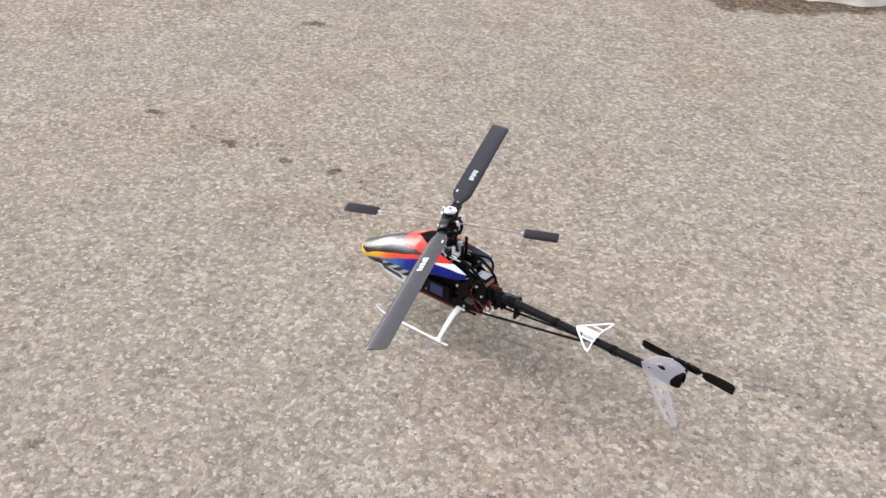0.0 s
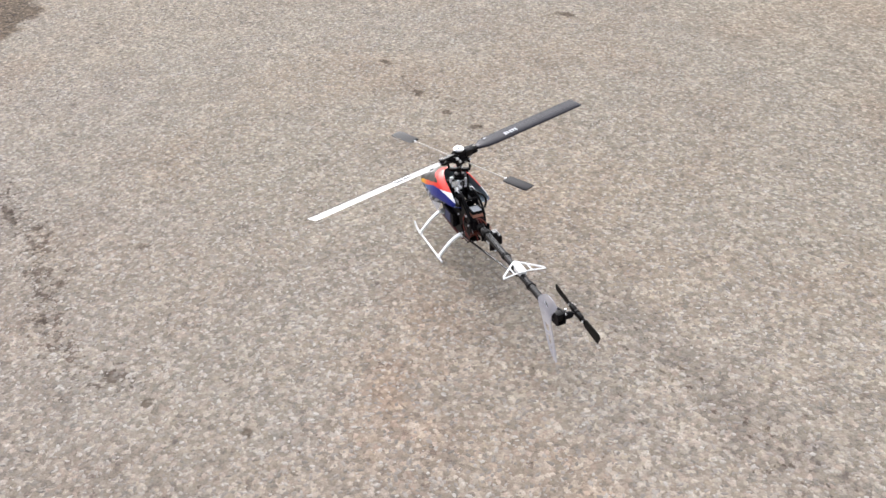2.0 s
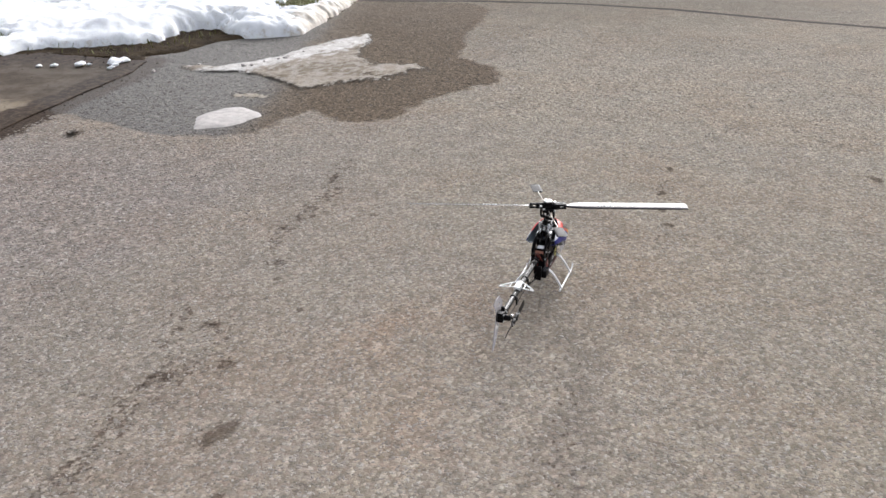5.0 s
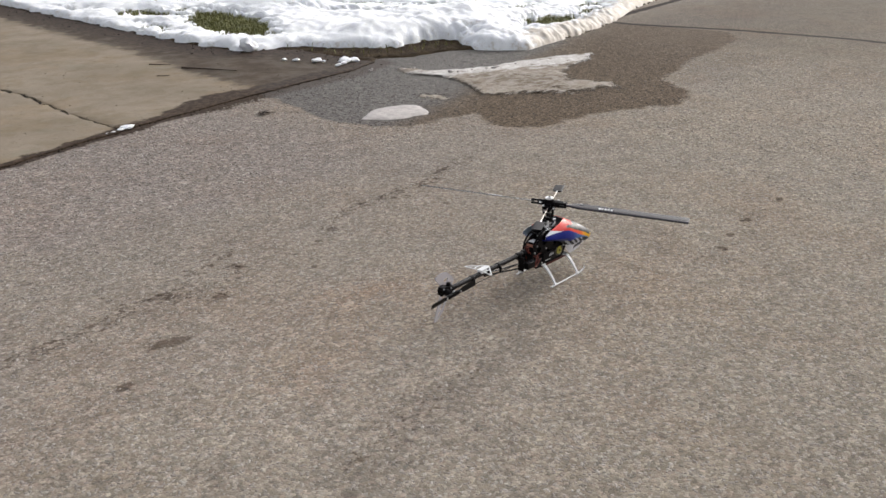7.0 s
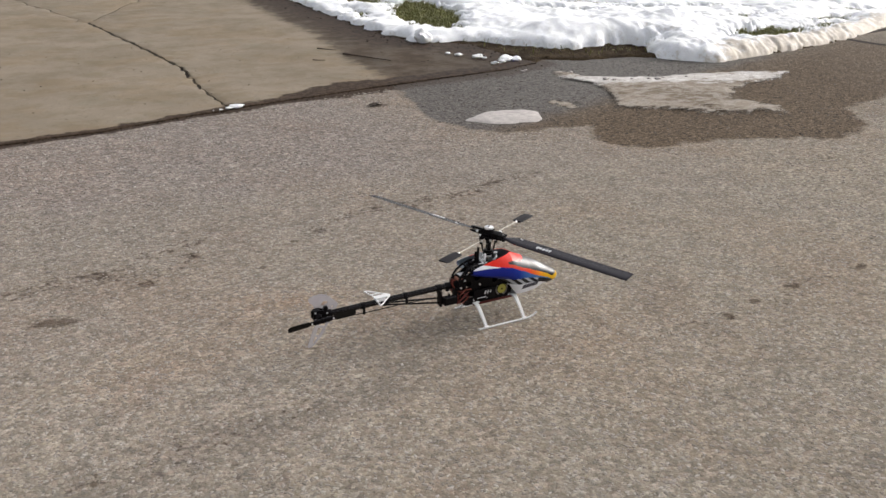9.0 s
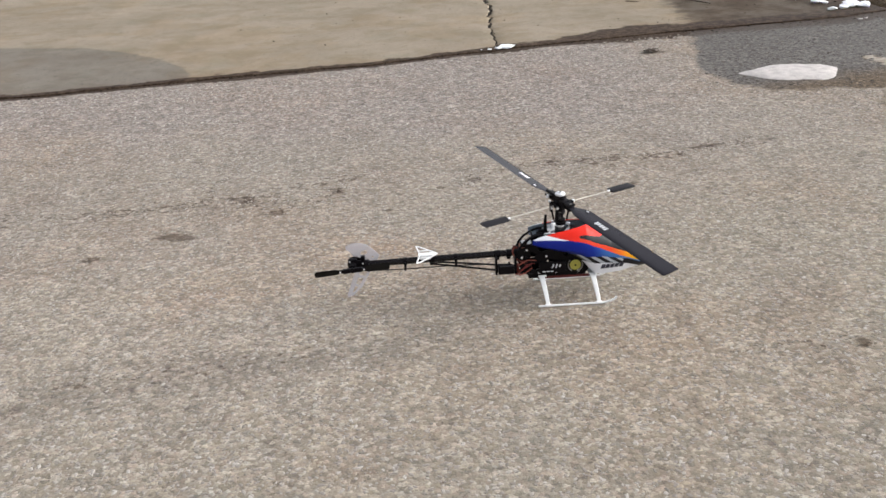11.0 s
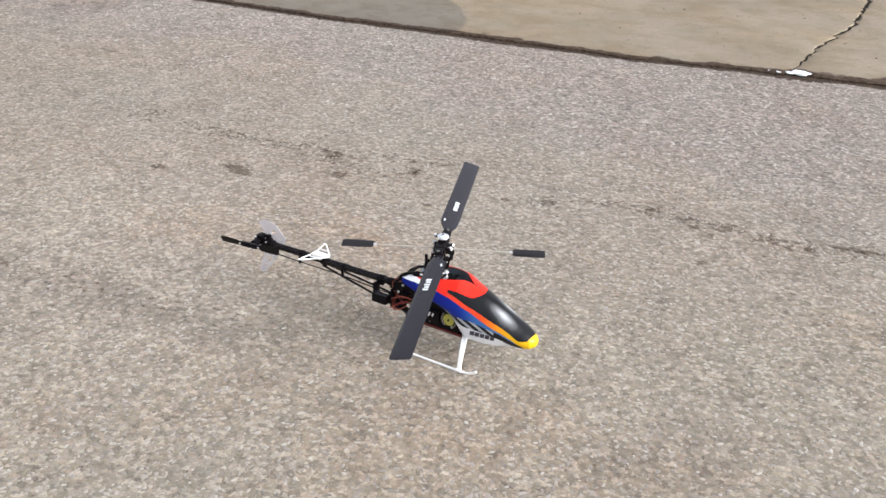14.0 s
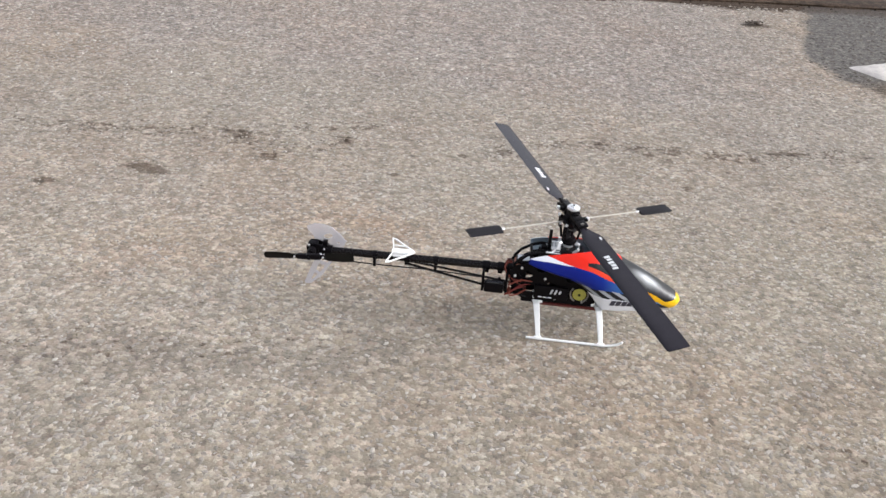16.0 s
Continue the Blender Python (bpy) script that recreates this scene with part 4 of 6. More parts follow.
def stick(points, r, label):
    ob = part("twig", tube(points, r, 6, taper=0.4), M_TWIG, smooth=60)
    return tagged(ob, label, "twig")


def tube(points, r, seg=10, taper=1.0, closed=False):
    """A round rod along points; taper: the end's radius as a share of the start's."""
    bm = bmesh.new()
    pts = [Vector(p) for p in points]
    rings = []
    for k, p in enumerate(pts):
        d = (pts[min(k + 1, len(pts) - 1)] - pts[max(k - 1, 0)]).normalized()
        u = d.cross(Vector((0, 0, 1)) if abs(d.z) < 0.95 else Vector((1, 0, 0))).normalized()
        v = d.cross(u)
        rr = r * (1 + (taper - 1) * k / (len(pts) - 1))
        rings.append([bm.verts.new(p + rr * (math.cos(6.2832 * j / seg) * u + math.sin(6.2832 * j / seg) * v)) for j in range(seg)])
    for a0, b0 in zip(rings[:-1], rings[1:]):
        for j in range(seg):
            bm.faces.new((a0[j], a0[(j + 1) % seg], b0[(j + 1) % seg], b0[j]))
    bm.faces.new(rings[0]), bm.faces.new(rings[-1])
    return bm


def block(x0, x1, y0, y1, z0, z1, bevel=0.0015, seg=2):
    bm = bmesh.new()
    bmesh.ops.create_cube(bm, size=1, matrix=Matrix.LocRotScale(((x0 + x1) / 2, (y0 + y1) / 2, (z0 + z1) / 2), None, (x1 - x0, y1 - y0, z1 - z0)))
    if bevel:
        bmesh.ops.bevel(bm, geom=bm.edges[:], offset=bevel, segments=seg, affect="EDGES", profile=0.6)
    return bm


def disc(p, axis, r, h, seg=24, bevel=0.0006):
    """A short cylinder round p along axis, with softened rims."""
    bm = bmesh.new()
    turn = Vector(axis).to_track_quat("Z", "Y").to_matrix().to_4x4()
    bmesh.ops.create_cone(bm, cap_ends=True, segments=seg, radius1=r, radius2=r, depth=h, matrix=Matrix.Translation(p) @ turn)
    if bevel:
        rims = [ed for ed in bm.edges if any(len(f.verts) > 4 for f in ed.link_faces)]
        bmesh.ops.bevel(bm, geom=rims, offset=bevel, segments=2, affect="EDGES")
    return bm


def merged(*parts):
    """Several shells that are one piece."""
    bm = bmesh.new()
    for other in parts:
        me = bpy.data.meshes.new("shell")
        other.to_mesh(me)
        other.free()
        bm.from_mesh(me)
        bpy.data.meshes.remove(me)
    return bm


def plate(outer, holes_, thick, place):
    """A flat plate with holes: 2D outlines, put into space by place(u, v, w)."""
    bm = bmesh.new()
    for loop in [outer] + list(holes_):
        vs = [bm.verts.new((u, v, 0)) for u, v in loop]
        for p, q in zip(vs, vs[1:] + vs[:1]):
            bm.edges.new((p, q))
    bmesh.ops.triangle_fill(bm, edges=bm.edges[:], use_beauty=True, use_dissolve=False)
    res = bmesh.ops.extrude_face_region(bm, geom=bm.faces[:])
    for v in res["geom"]:
        if isinstance(v, bmesh.types.BMVert):
            v.co.z = thick
    for v in bm.verts:
        v.co = place(v.co.x, v.co.y, v.co.z - thick / 2)
    return bm


def oval(cx, cy, rx, ry, n=14, turn=0.0):
    c, s = math.cos(turn), math.sin(turn)
    return [(cx + rx * math.cos(t) * c - ry * math.sin(t) * s, cy + rx * math.cos(t) * s + ry * math.sin(t) * c) for t in (6.2832 * k / n for k in range(n))]


def moved(bm, m):
    bm.transform(m)
    return bm


stick([(1.03, 3.33, 0.018), (1.06, 3.25, 0.02), (1.10, 3.20, 0.018), (1.13, 3.12, 0.019), (1.19, 3.03, 0.017)], 0.0065, "thin dark bare twig on the damp driveway")
stick([(0.96, 3.56, 0.017), (0.99, 3.50, 0.019), (1.04, 3.46, 0.017)], 0.004, "short dark stick on the damp driveway")
stick([(0.80, 3.22, 0.016), (0.83, 3.19, 0.017), (0.86, 3.185, 0.016)], 0.003, "small dark twig on dry concrete")


def leaf_clump(x, y):
    rng = random.Random(9)
    thing = tagged(new("leaf_litter"), "small clump of black dead leaves on asphalt", "dead leaves")
    thing.location = (x, y, 0)
    for k in range(7):
        bm = bmesh.new()
        grid = [[bm.verts.new(((u - 2) * 0.011, (v - 1) * 0.009 * (1 - abs(u - 2) / 2.6), 0.004 + 0.003 * abs(v - 1) + 0.0025 * math.sin(u * 1.7 + k))) for v in range(3)] for u in range(5)]
        for u in range(4):
            for v in range(2):
                bm.faces.new((grid[u][v], grid[u + 1][v], grid[u + 1][v + 1], grid[u][v + 1]))
        res = bmesh.ops.extrude_face_region(bm, geom=bm.faces[:])
        for v in res["geom"]:
            if isinstance(v, bmesh.types.BMVert):
                v.co.z += 0.0006
        m = Matrix.Translation((rng.uniform(-0.035, 0.035), rng.uniform(-0.014, 0.014), 0.001 + 0.001 * k)) @ Euler((rng.uniform(-0.12, 0.12), rng.uniform(-0.12, 0.12), rng.uniform(0, 6.28))).to_matrix().to_4x4()
        part("leaf", moved(bm, m), M_LEAF, thing, smooth=50)


leaf_clump(0.69, 2.11)

# ---- materials of the model helicopter ----
M_BLADE = plain("blade_plastic", (0.021, 0.0185, 0.0235), 0.20, vary=0.12, scale=40, relief=0.05, Specular_IOR_Level=0.18)
M_PADDLE = plain("paddle_plastic", (0.016, 0.0145, 0.017), 0.55, vary=0.12, scale=40, relief=0.05, Specular_IOR_Level=0.12)
M_BLACK = plain("black_plastic", (0.0038, 0.0030, 0.0040), 0.42, vary=0.3, scale=90, relief=0.1, Specular_IOR_Level=0.10)
M_CARBON = plain("boom_tube", (0.0055, 0.0040, 0.0044), 0.26, vary=0.3, scale=50, Specular_IOR_Level=0.24)
M_TAIL = plain("tail_blade_plastic", (0.007, 0.006, 0.005), 0.5, vary=0.2, Specular_IOR_Level=0.12)
M_WHITE = plain("white_plastic", (0.80, 0.80, 0.80), 0.38, vary=0.06, scale=50)
M_FIN = plain("frosted_fin_plastic", (0.66, 0.65, 0.72), 0.5, vary=0.05, scale=40, Alpha=0.35)
M_STEEL = plain("steel_rod", (0.26, 0.245, 0.225), 0.5, 1.0, vary=0.1)
M_FLYBAR = plain("flybar_rod", (0.46, 0.43, 0.385), 0.45, 0.6, vary=0.1)
M_ALU = plain("bright_aluminium", (0.86, 0.86, 0.88), 0.38, 0.75, vary=0.08, scale=90)
M_SILVER = plain("silver_label", (0.78, 0.78, 0.80), 0.35, vary=0.1, scale=120)
M_RED_RAIL = plain("red_anodised", (0.095, 0.016, 0.014), 0.4, 0.3, vary=0.3)
M_WIRE_RED = plain("red_wire", (0.17, 0.018, 0.012), 0.5, vary=0.2)
M_WIRE_ORANGE = plain("orange_wire", (0.22, 0.042, 0.02), 0.5, vary=0.2)
M_WIRE_BROWN = plain("brown_wire", (0.09, 0.03, 0.02), 0.5, vary=0.2)
M_FILM = plain("glossy_film", (0.03, 0.03, 0.034), 0.16, vary=0.1, scale=120, Specular_IOR_Level=0.9)
M_FOAM = plain("foam_pad", (0.42, 0.19, 0.13), 0.9, vary=0.3, scale=150, relief=0.3)
M_YELLOW_LABEL = plain("yellow_motor_label", (0.38, 0.35, 0.06), 0.45, vary=0.2, scale=120)
M_BLUE_LABEL = plain("blue_label", (0.016, 0.024, 0.10), 0.45, vary=0.2, scale=120)
M_INK_WHITE = plain("white_print", (0.62, 0.62, 0.64), 0.45, vary=0.05)
M_INK_DARK = plain("dark_print", (0.03, 0.03, 0.05), 0.4, vary=0.1)


def lacquer(name, c, **more):
    """Clear-coated canopy paint."""
    return plain(name, c, 0.4, vary=0.05, scale=30, Specular_IOR_Level=0.1, Coat_Weight=0.22, Coat_Roughness=0.08, **more)


def fade(name, axis, stops):
    """Airbrushed fade along one axis of the canopy."""
    n = Nodes(name)
    sep = n.add("ShaderNodeSeparateXYZ")
    n.put(sep.inputs[0], n.coord)
    lo, hi = stops[0][0], stops[-1][0]
    v = n.math("DIVIDE", n.math("SUBTRACT", sep.outputs[axis], lo), hi - lo, True)
    v = n.math("ADD", v, n.math("MULTIPLY", n.math("SUBTRACT", n.noise(90.0), 0.5), 0.08))
    return n.done(n.ramp(v, [((p - lo) / (hi - lo), c) for p, c in stops]), 0.4, Specular_IOR_Level=0.1, Coat_Weight=0.22, Coat_Roughness=0.08)


# Black window; a pale oval on each side paints in the sky's reflection.
def window_sky_sheen():
    n = Nodes("canopy_window_sky_sheen")
    sep = n.add("ShaderNodeSeparateXYZ")
    n.put(sep.inputs[0], n.coord)
    u = n.math("DIVIDE", n.math("SUBTRACT", sep.outputs[0], 0.134), 0.042)
    v = n.math("DIVIDE", n.math("SUBTRACT", n.math("ABSOLUTE", sep.outputs[1]), 0.014), 0.015)
    r = n.math("SQRT", n.math("ADD", n.math("MULTIPLY", u, u), n.math("MULTIPLY", v, v)))
    r = n.math("ADD", r, n.math("MULTIPLY", n.math("SUBTRACT", n.noise(70.0), 0.5), 0.25))
    col = n.ramp(r, [(0.1, (0.36, 0.37, 0.385)), (0.42, (0.12, 0.123, 0.13)), (0.72, (0.018, 0.018, 0.02)), (0.95, (0.005, 0.005, 0.006))])
    return n.done(col, 0.4, Specular_IOR_Level=0.15, Coat_Weight=0.35, Coat_Roughness=0.14)


P_RED, P_BLUE = lacquer("canopy_red", (0.66, 0.022, 0.012)), fade("canopy_blue", 0, [(0.03, (0.003, 0.012, 0.19)), (0.062, (0.006, 0.022, 0.21)), (0.092, (0.035, 0.105, 0.30)), (0.14, (0.075, 0.17, 0.38))])
P_STRIPE = fade("canopy_stripe", 0, [(0.0, (0.60, 0.035, 0.018)), (0.098, (0.60, 0.05, 0.015)), (0.122, (0.68, 0.17, 0.012)), (0.148, (0.68, 0.37, 0.008)), (0.2, (0.64, 0.39, 0.008))])
P_WHITE, P_DARK = lacquer("canopy_white", (0.74, 0.75, 0.80)), lacquer("canopy_black", (0.012, 0.012, 0.014))
P_SILVER = lacquer("canopy_silver", (0.36, 0.38, 0.42))
P_WINDOW = window_sky_sheen()
P_INNER = plain("canopy_inside", (0.27, 0.33, 0.39), 0.6, vary=0.1)
CANOPY_PAINT = [P_RED, P_BLUE, P_STRIPE, P_WHITE, P_DARK, P_SILVER, P_WINDOW]

# ---- model helicopter: nose along +x, left along +y, mast at the origin ----
heli = tagged(new("model_helicopter"), "black model helicopter with red, blue and yellow canopy standing on asphalt", "model helicopter")
heli.matrix_basis = pose(0.002, -0.002, 0, 0, 0, 1.2)

# canopy: x, top, height of greatest width, lower edge, half width, half angle of the opening
STATIONS = np.array([
    (0.1965, 0.0845, 0.082, 0.0795, 0.003, 0), (0.194, 0.0925, 0.0825, 0.073, 0.009, 0), (0.188, 0.1015, 0.083, 0.066, 0.0165, 0), (0.178, 0.1100, 0.0845, 0.061, 0.0225, 0),
    (0.165, 0.119, 0.087, 0.0575, 0.0275, 0), (0.145, 0.131, 0.091, 0.055, 0.033, 0), (0.120, 0.1435, 0.097, 0.0545, 0.038, 0), (0.095, 0.153, 0.103, 0.0555, 0.041, 0),
    (0.070, 0.1595, 0.109, 0.0585, 0.0425, 0), (0.058, 0.162, 0.112, 0.070, 0.0428, 6), (0.046, 0.164, 0.115, 0.086, 0.043, 18), (0.034, 0.1655, 0.118, 0.098, 0.043, 27),
    (0.010, 0.166, 0.1215, 0.111, 0.0425, 36), (-0.015, 0.1645, 0.126, 0.117, 0.0415, 43), (-0.038, 0.1625, 0.131, 0.123, 0.0405, 51), (-0.052, 0.160, 0.134, 0.127, 0.039, 59), (-0.060, 0.155, 0.137, 0.132, 0.037, 67)])
L_WINDOW = ((0.030, 0.1445), (0.060, 0.1365), (0.095, 0.1255), (0.130, 0.1110), (0.152, 0.1008), (0.170, 0.0875), (0.184, 0.0920), (0.190, 0.105))
L_STRIPE = ((-0.06, 0.157), (-0.03, 0.1515), (-0.02, 0.149), (0.0, 0.1435), (0.04, 0.135), (0.08, 0.1215), (0.118, 0.1015), (0.157, 0.085), (0.185, 0.066))
L_BLUE = ((-0.06, 0.12), (0.035, 0.108), (0.050, 0.104), (0.080, 0.1025), (0.110, 0.0965), (0.135, 0.0905), (0.165, 0.078))
L_CHEEK = ((0.045, 0.092), (0.072, 0.086), (0.105, 0.083), (0.135, 0.0755), (0.158, 0.066), (0.17, 0.055))


def level(line, x):
    return np.interp(x, *zip(*line))


def canopy_paint(x, y, z):
    y = abs(y)
    if x > 0.177 and z < level(L_WINDOW, x):
        return 4 if z < 0.0665 and x < 0.186 else 2
    if z > level(L_STRIPE, x):
        hood = x < 0.096 - 0.022 * ((0.164 - z) / 0.018) ** 2 and z > 0.1475
        if x < 0.034 or hood:
            return 0
        return 6 if z > level(L_WINDOW, x) else 2
    if x < 0.014 and z > level(L_STRIPE, x) - 0.0125 * min(1.0, (0.014 - x) / 0.070):
        return 3
    if z > level(L_BLUE, x):
        return 1
    if z > level(L_CHEEK, x):
        s = (x * 0.75 + z) * 62.0
        return 5 if s - math.floor(s) < 0.45 and x < 0.125 else 4
    return 3 if x < 0.160 else 4


# x, share of the half width, of the height above and below the widest line, and its lowering
SLIM = np.array([(-0.06, 1.0, 1.0, 1.0, 0.0), (0.02, 1.01, 1.03, 1.0, 0.0), (0.048, 0.97, 1.03, 1.0, -0.0005), (0.066, 0.93, 0.90, 1.0, -0.001), (0.10, 0.83, 0.80, 0.92, -0.0018), (0.14, 0.795, 0.735, 0.79, -0.002), (0.17, 0.88, 0.66, 0.77, -0.0026), (0.20, 0.98, 0.66, 0.82, -0.003)])


def slim(co):
    """The trimmed place of a point of the full canopy."""
    ky, kt, kb, dz = (float(np.interp(co.x, SLIM[:, 0], SLIM[:, k])) for k in (1, 2, 3, 4))
    zm = float(np.interp(-co.x, -STATIONS[:, 0], STATIONS[:, 2]))
    d = co.z - zm
    return Vector((co.x - 0.0014 * min(1.0, max(0.0, (co.x - 0.05) / 0.15)), co.y * ky, zm + dz + d * (kt if d > 0 else kb)))


def canopy():
    xs = np.concatenate([np.linspace(0.1965, 0.178, 24), np.linspace(0.1773, -0.060, 300)])
    cols = [np.interp(-xs, -STATIONS[:, 0], STATIONS[:, k]) for k in range(1, 6)]
    # soften the corners of the profile between stations
    kernel = np.ones(13) / 13
    cols = [np.concatenate([c[:22], np.convolve(np.pad(c, 6, "edge"), kernel, "valid")[22:]]) for c in cols]
    bm = bmesh.new()
    upper, lower = 64, 40
    for half in (1, -1):
        rows = []
        for x, zt, zm, zb, hw, op in zip(xs, *cols):
            close = float(smooth01(np.array(x), 0.12, 0.185))
            ring = []
            for k in range(upper + 1):
                t = radians(op) + (math.pi / 2 - radians(op)) * k / upper
                ring.append((x, half * hw * math.sin(t) ** 0.92, zm + (zt - zm) * max(0.0, math.cos(t)) ** 0.95))
            for k in range(1, lower + 1):
                b = k / lower
                y = (1 - close) * (1 - 0.34 * b ** 1.6) + close * math.cos(b * math.pi / 2)
                ring.append((x, half * hw * y, zm + (zb - zm) * ((1 - close) * b + close * math.sin(b * math.pi / 2))))
            rows.append([bm.verts.new(p) for p in ring])
        for a0, b0 in zip(rows[:-1], rows[1:]):
            for k in range(upper + lower):
                f = bm.faces.new((a0[k], a0[k + 1], b0[k + 1], b0[k]))
                c = f.calc_center_median()
                f.material_index = canopy_paint(*c)
    for v in bm.verts:
        v.co = slim(v.co)
    bmesh.ops.remove_doubles(bm, verts=bm.verts, dist=1e-5)
    bmesh.ops.recalc_face_normals(bm, faces=bm.faces)
    ob = part("canopy", bm, CANOPY_PAINT + [P_INNER], heli, "glossy red, blue and yellow canopy with a black window", smooth=50)
    shell = ob.modifiers.new("shell", "SOLIDIFY")
    shell.thickness, shell.offset, shell.material_offset = 0.0012, -1, 7
    # dark and light bars stand for the print on the cheek
    for s in (1, -1):
        for k in range(5):
            x = 0.084 + 0.0095 * k
            z = 0.0765 - 0.05 * (x - 0.084)
            col = [np.interp(-x, -STATIONS[:, 0], STATIONS[:, j]) for j in range(1, 6)]
            close, hw = float(smooth01(np.array(x), 0.12, 0.185)), col[3]

            def skin(zz):
                b = (col[1] - zz) / (col[1] - col[2])
                return hw * ((1 - close) * (1 - 0.34 * b ** 1.6) + close * math.cos(b * math.pi / 2)) + 0.0008
            bm = bmesh.new()
            quad = [bm.verts.new(slim(Vector((x + u * 0.0040 + 0.25 * v * 0.005, s * (skin(z + v * 0.0055) + 0.0003), z + v * 0.0055)))) for u, v in ((-1, -1), (1, -1), (1, 1), (-1, 1))]
            bm.faces.new(quad)
            res = bmesh.ops.extrude_face_region(bm, geom=bm.faces[:])
            for v in res["geom"]:
                if isinstance(v, bmesh.types.BMVert):
                    v.co.y -= s * 0.0012
            part("marking", bm, M_INK_DARK, ob)
    return ob


canopy()


# landing gear, standing a little askew: side, foot's distance, height, push forward
def strut(x_top, x_foot, s, foot, low):
    bm, rings = bmesh.new(), []
    span, drop = foot - 0.017, 0.0525 - low
    for k in range(13):
        t = k / 12
        y, z = 0.017 + span * t ** 0.82, 0.0555 - drop * t ** 1.22
        x, w = x_top + (x_foot - x_top) * t, 0.0055 - 0.0019 * t
        d = Vector((0, span * 0.75 * max(t, 0.05) ** -0.25, -drop * 1.22 * t ** 0.22)).normalized()
        nrm = Vector((0, -d.z, d.y))
        rings.append([bm.verts.new((x + u * w, s * (y + nrm.y * v * 0.0019), z + nrm.z * v * 0.0019)) for u, v in ((-1, -.5), (-.8, -1), (.8, -1), (1, -.5), (1, .5), (.8, 1), (-.8, 1), (-1, .5))])
    for a0, b0 in zip(rings[:-1], rings[1:]):
        for j in range(8):
            bm.faces.new((a0[j], a0[(j + 1) % 8], b0[(j + 1) % 8], b0[j]))
    bm.faces.new(rings[0]), bm.faces.new(rings[-1])
    return bm


for s, foot, low, push in ((1, 0.0635, 0.0062, 0.0045), (-1, 0.0530, 0.0030, 0.0)):
    def runner(x, y, z):
        return (x + push, s * (foot + y), low + z)
    part("skid", tube([runner(-0.051, 0, 0.0024), runner(-0.049, 0, 0.0022), runner(0.0, 0, 0.0022), runner(0.079, 0, 0.0024), runner(0.090, 0, 0.0038), runner(0.098, -0.0003, 0.0062),
                       runner(0.104, -0.0005, 0.0092), runner(0.108, -0.0007, 0.0130)], 0.0022, 10), M_WHITE, heli, "white plastic skid", smooth=50)
    for top, x in ((-0.040, -0.031), (0.064, 0.073)):
        part("strut", strut(top + push, x + push, s, foot, low), M_WHITE, heli, "white plastic strut", smooth=40)
        part("skid_clamp", tube([runner(x - 0.006, 0, 0.0033), runner(x + 0.006, 0, 0.0033)], 0.0035, 10), M_WHITE, heli, smooth=40)
for x in (-0.040, 0.064):
    part("crossbar", block(x - 0.0065, x + 0.0105, -0.019, 0.019, 0.0535, 0.0575, 0.001), M_WHITE, heli, smooth=30)

# frame: two side plates with cut-outs, base, spacers
OUTLINE = [(-0.088, 0.092), (-0.082, 0.068), (-0.060, 0.0555), (0.046, 0.0555), (0.056, 0.064), (0.060, 0.080), (0.052, 0.098), (0.028, 0.108), (0.020, 0.126), (0.012, 0.150), (-0.020, 0.152), (-0.034, 0.140), (-0.060, 0.126), (-0.088, 0.116)]
CUTS = [oval(-0.062, 0.104, 0.011, 0.007), oval(-0.036, 0.118, 0.010, 0.008, turn=0.5), oval(-0.052, 0.078, 0.013, 0.008), oval(-0.020, 0.082, 0.012, 0.011), oval(-0.008, 0.130, 0.010, 0.011), oval(0.010, 0.104, 0.006, 0.007)]
for s in (1, -1):
    part("side_frame", plate(OUTLINE, CUTS, 0.0018, lambda u, v, w, s=s: Vector((u, s * 0.0155 + w, v))), M_BLACK, heli, smooth=30)
    for x, z in ((-0.080, 0.100), (-0.045, 0.064), (-0.010, 0.064), (0.035, 0.064), (-0.030, 0.100), (0.004, 0.118), (-0.018, 0.145), (0.048, 0.086), (-0.070, 0.116)):
        part("screw", disc((x, s * 0.0175, z), (0, 1, 0), 0.0022, 0.003, 10, 0.0004), M_ALU, heli, smooth=30)
    part("bottom_rail", block(-0.047, 0.066, s * 0.0165 - 0.0022, s * 0.0165 + 0.0022, 0.0500, 0.0545, 0.0008), M_RED_RAIL, heli, "dark red bottom rail", smooth=30)
part("base_plate", block(-0.066, 0.052, -0.0145, 0.0145, 0.0510, 0.0545, 0.001), M_BLACK, heli, smooth=30)
part("front_tray", block(0.046, 0.150, -0.016, 0.016, 0.074, 0.0785, 0.001), M_BLACK, heli, smooth=30)
part("main_gear", merged(disc((0.0, 0, 0.092), (0, 0, 1), 0.0135, 0.006, 40), disc((0.0, 0, 0.100), (0, 0, 1), 0.010, 0.010, 24)), M_BLACK, heli, smooth=30)
motor = part("motor", merged(disc((0.029, 0, 0.078), (0, 1, 0), 0.0135, 0.036, 32, 0.001), disc((0.029, 0, 0.078), (0, 1, 0), 0.0020, 0.044, 12)), M_BLACK, heli, smooth=30)
part("label", disc((0.029, -0.0192, 0.078), (0, 1, 0), 0.0112, 0.0016, 28, 0.0003), M_YELLOW_LABEL, motor, "olive-yellow motor label", smooth=30)
part("motor_ring", merged(tube([(0.029 + 0.0148 * math.cos(t), -0.0185, 0.078 + 0.0148 * math.sin(t)) for t in np.linspace(2.4, 4.2, 9)], 0.0016, 6), tube([(0.029 + 0.0148 * math.cos(t), -0.0185, 0.078 + 0.0148 * math.sin(t)) for t in np.linspace(-1.3, 0.5, 9)], 0.0016, 6)), M_STEEL, heli, smooth=40)
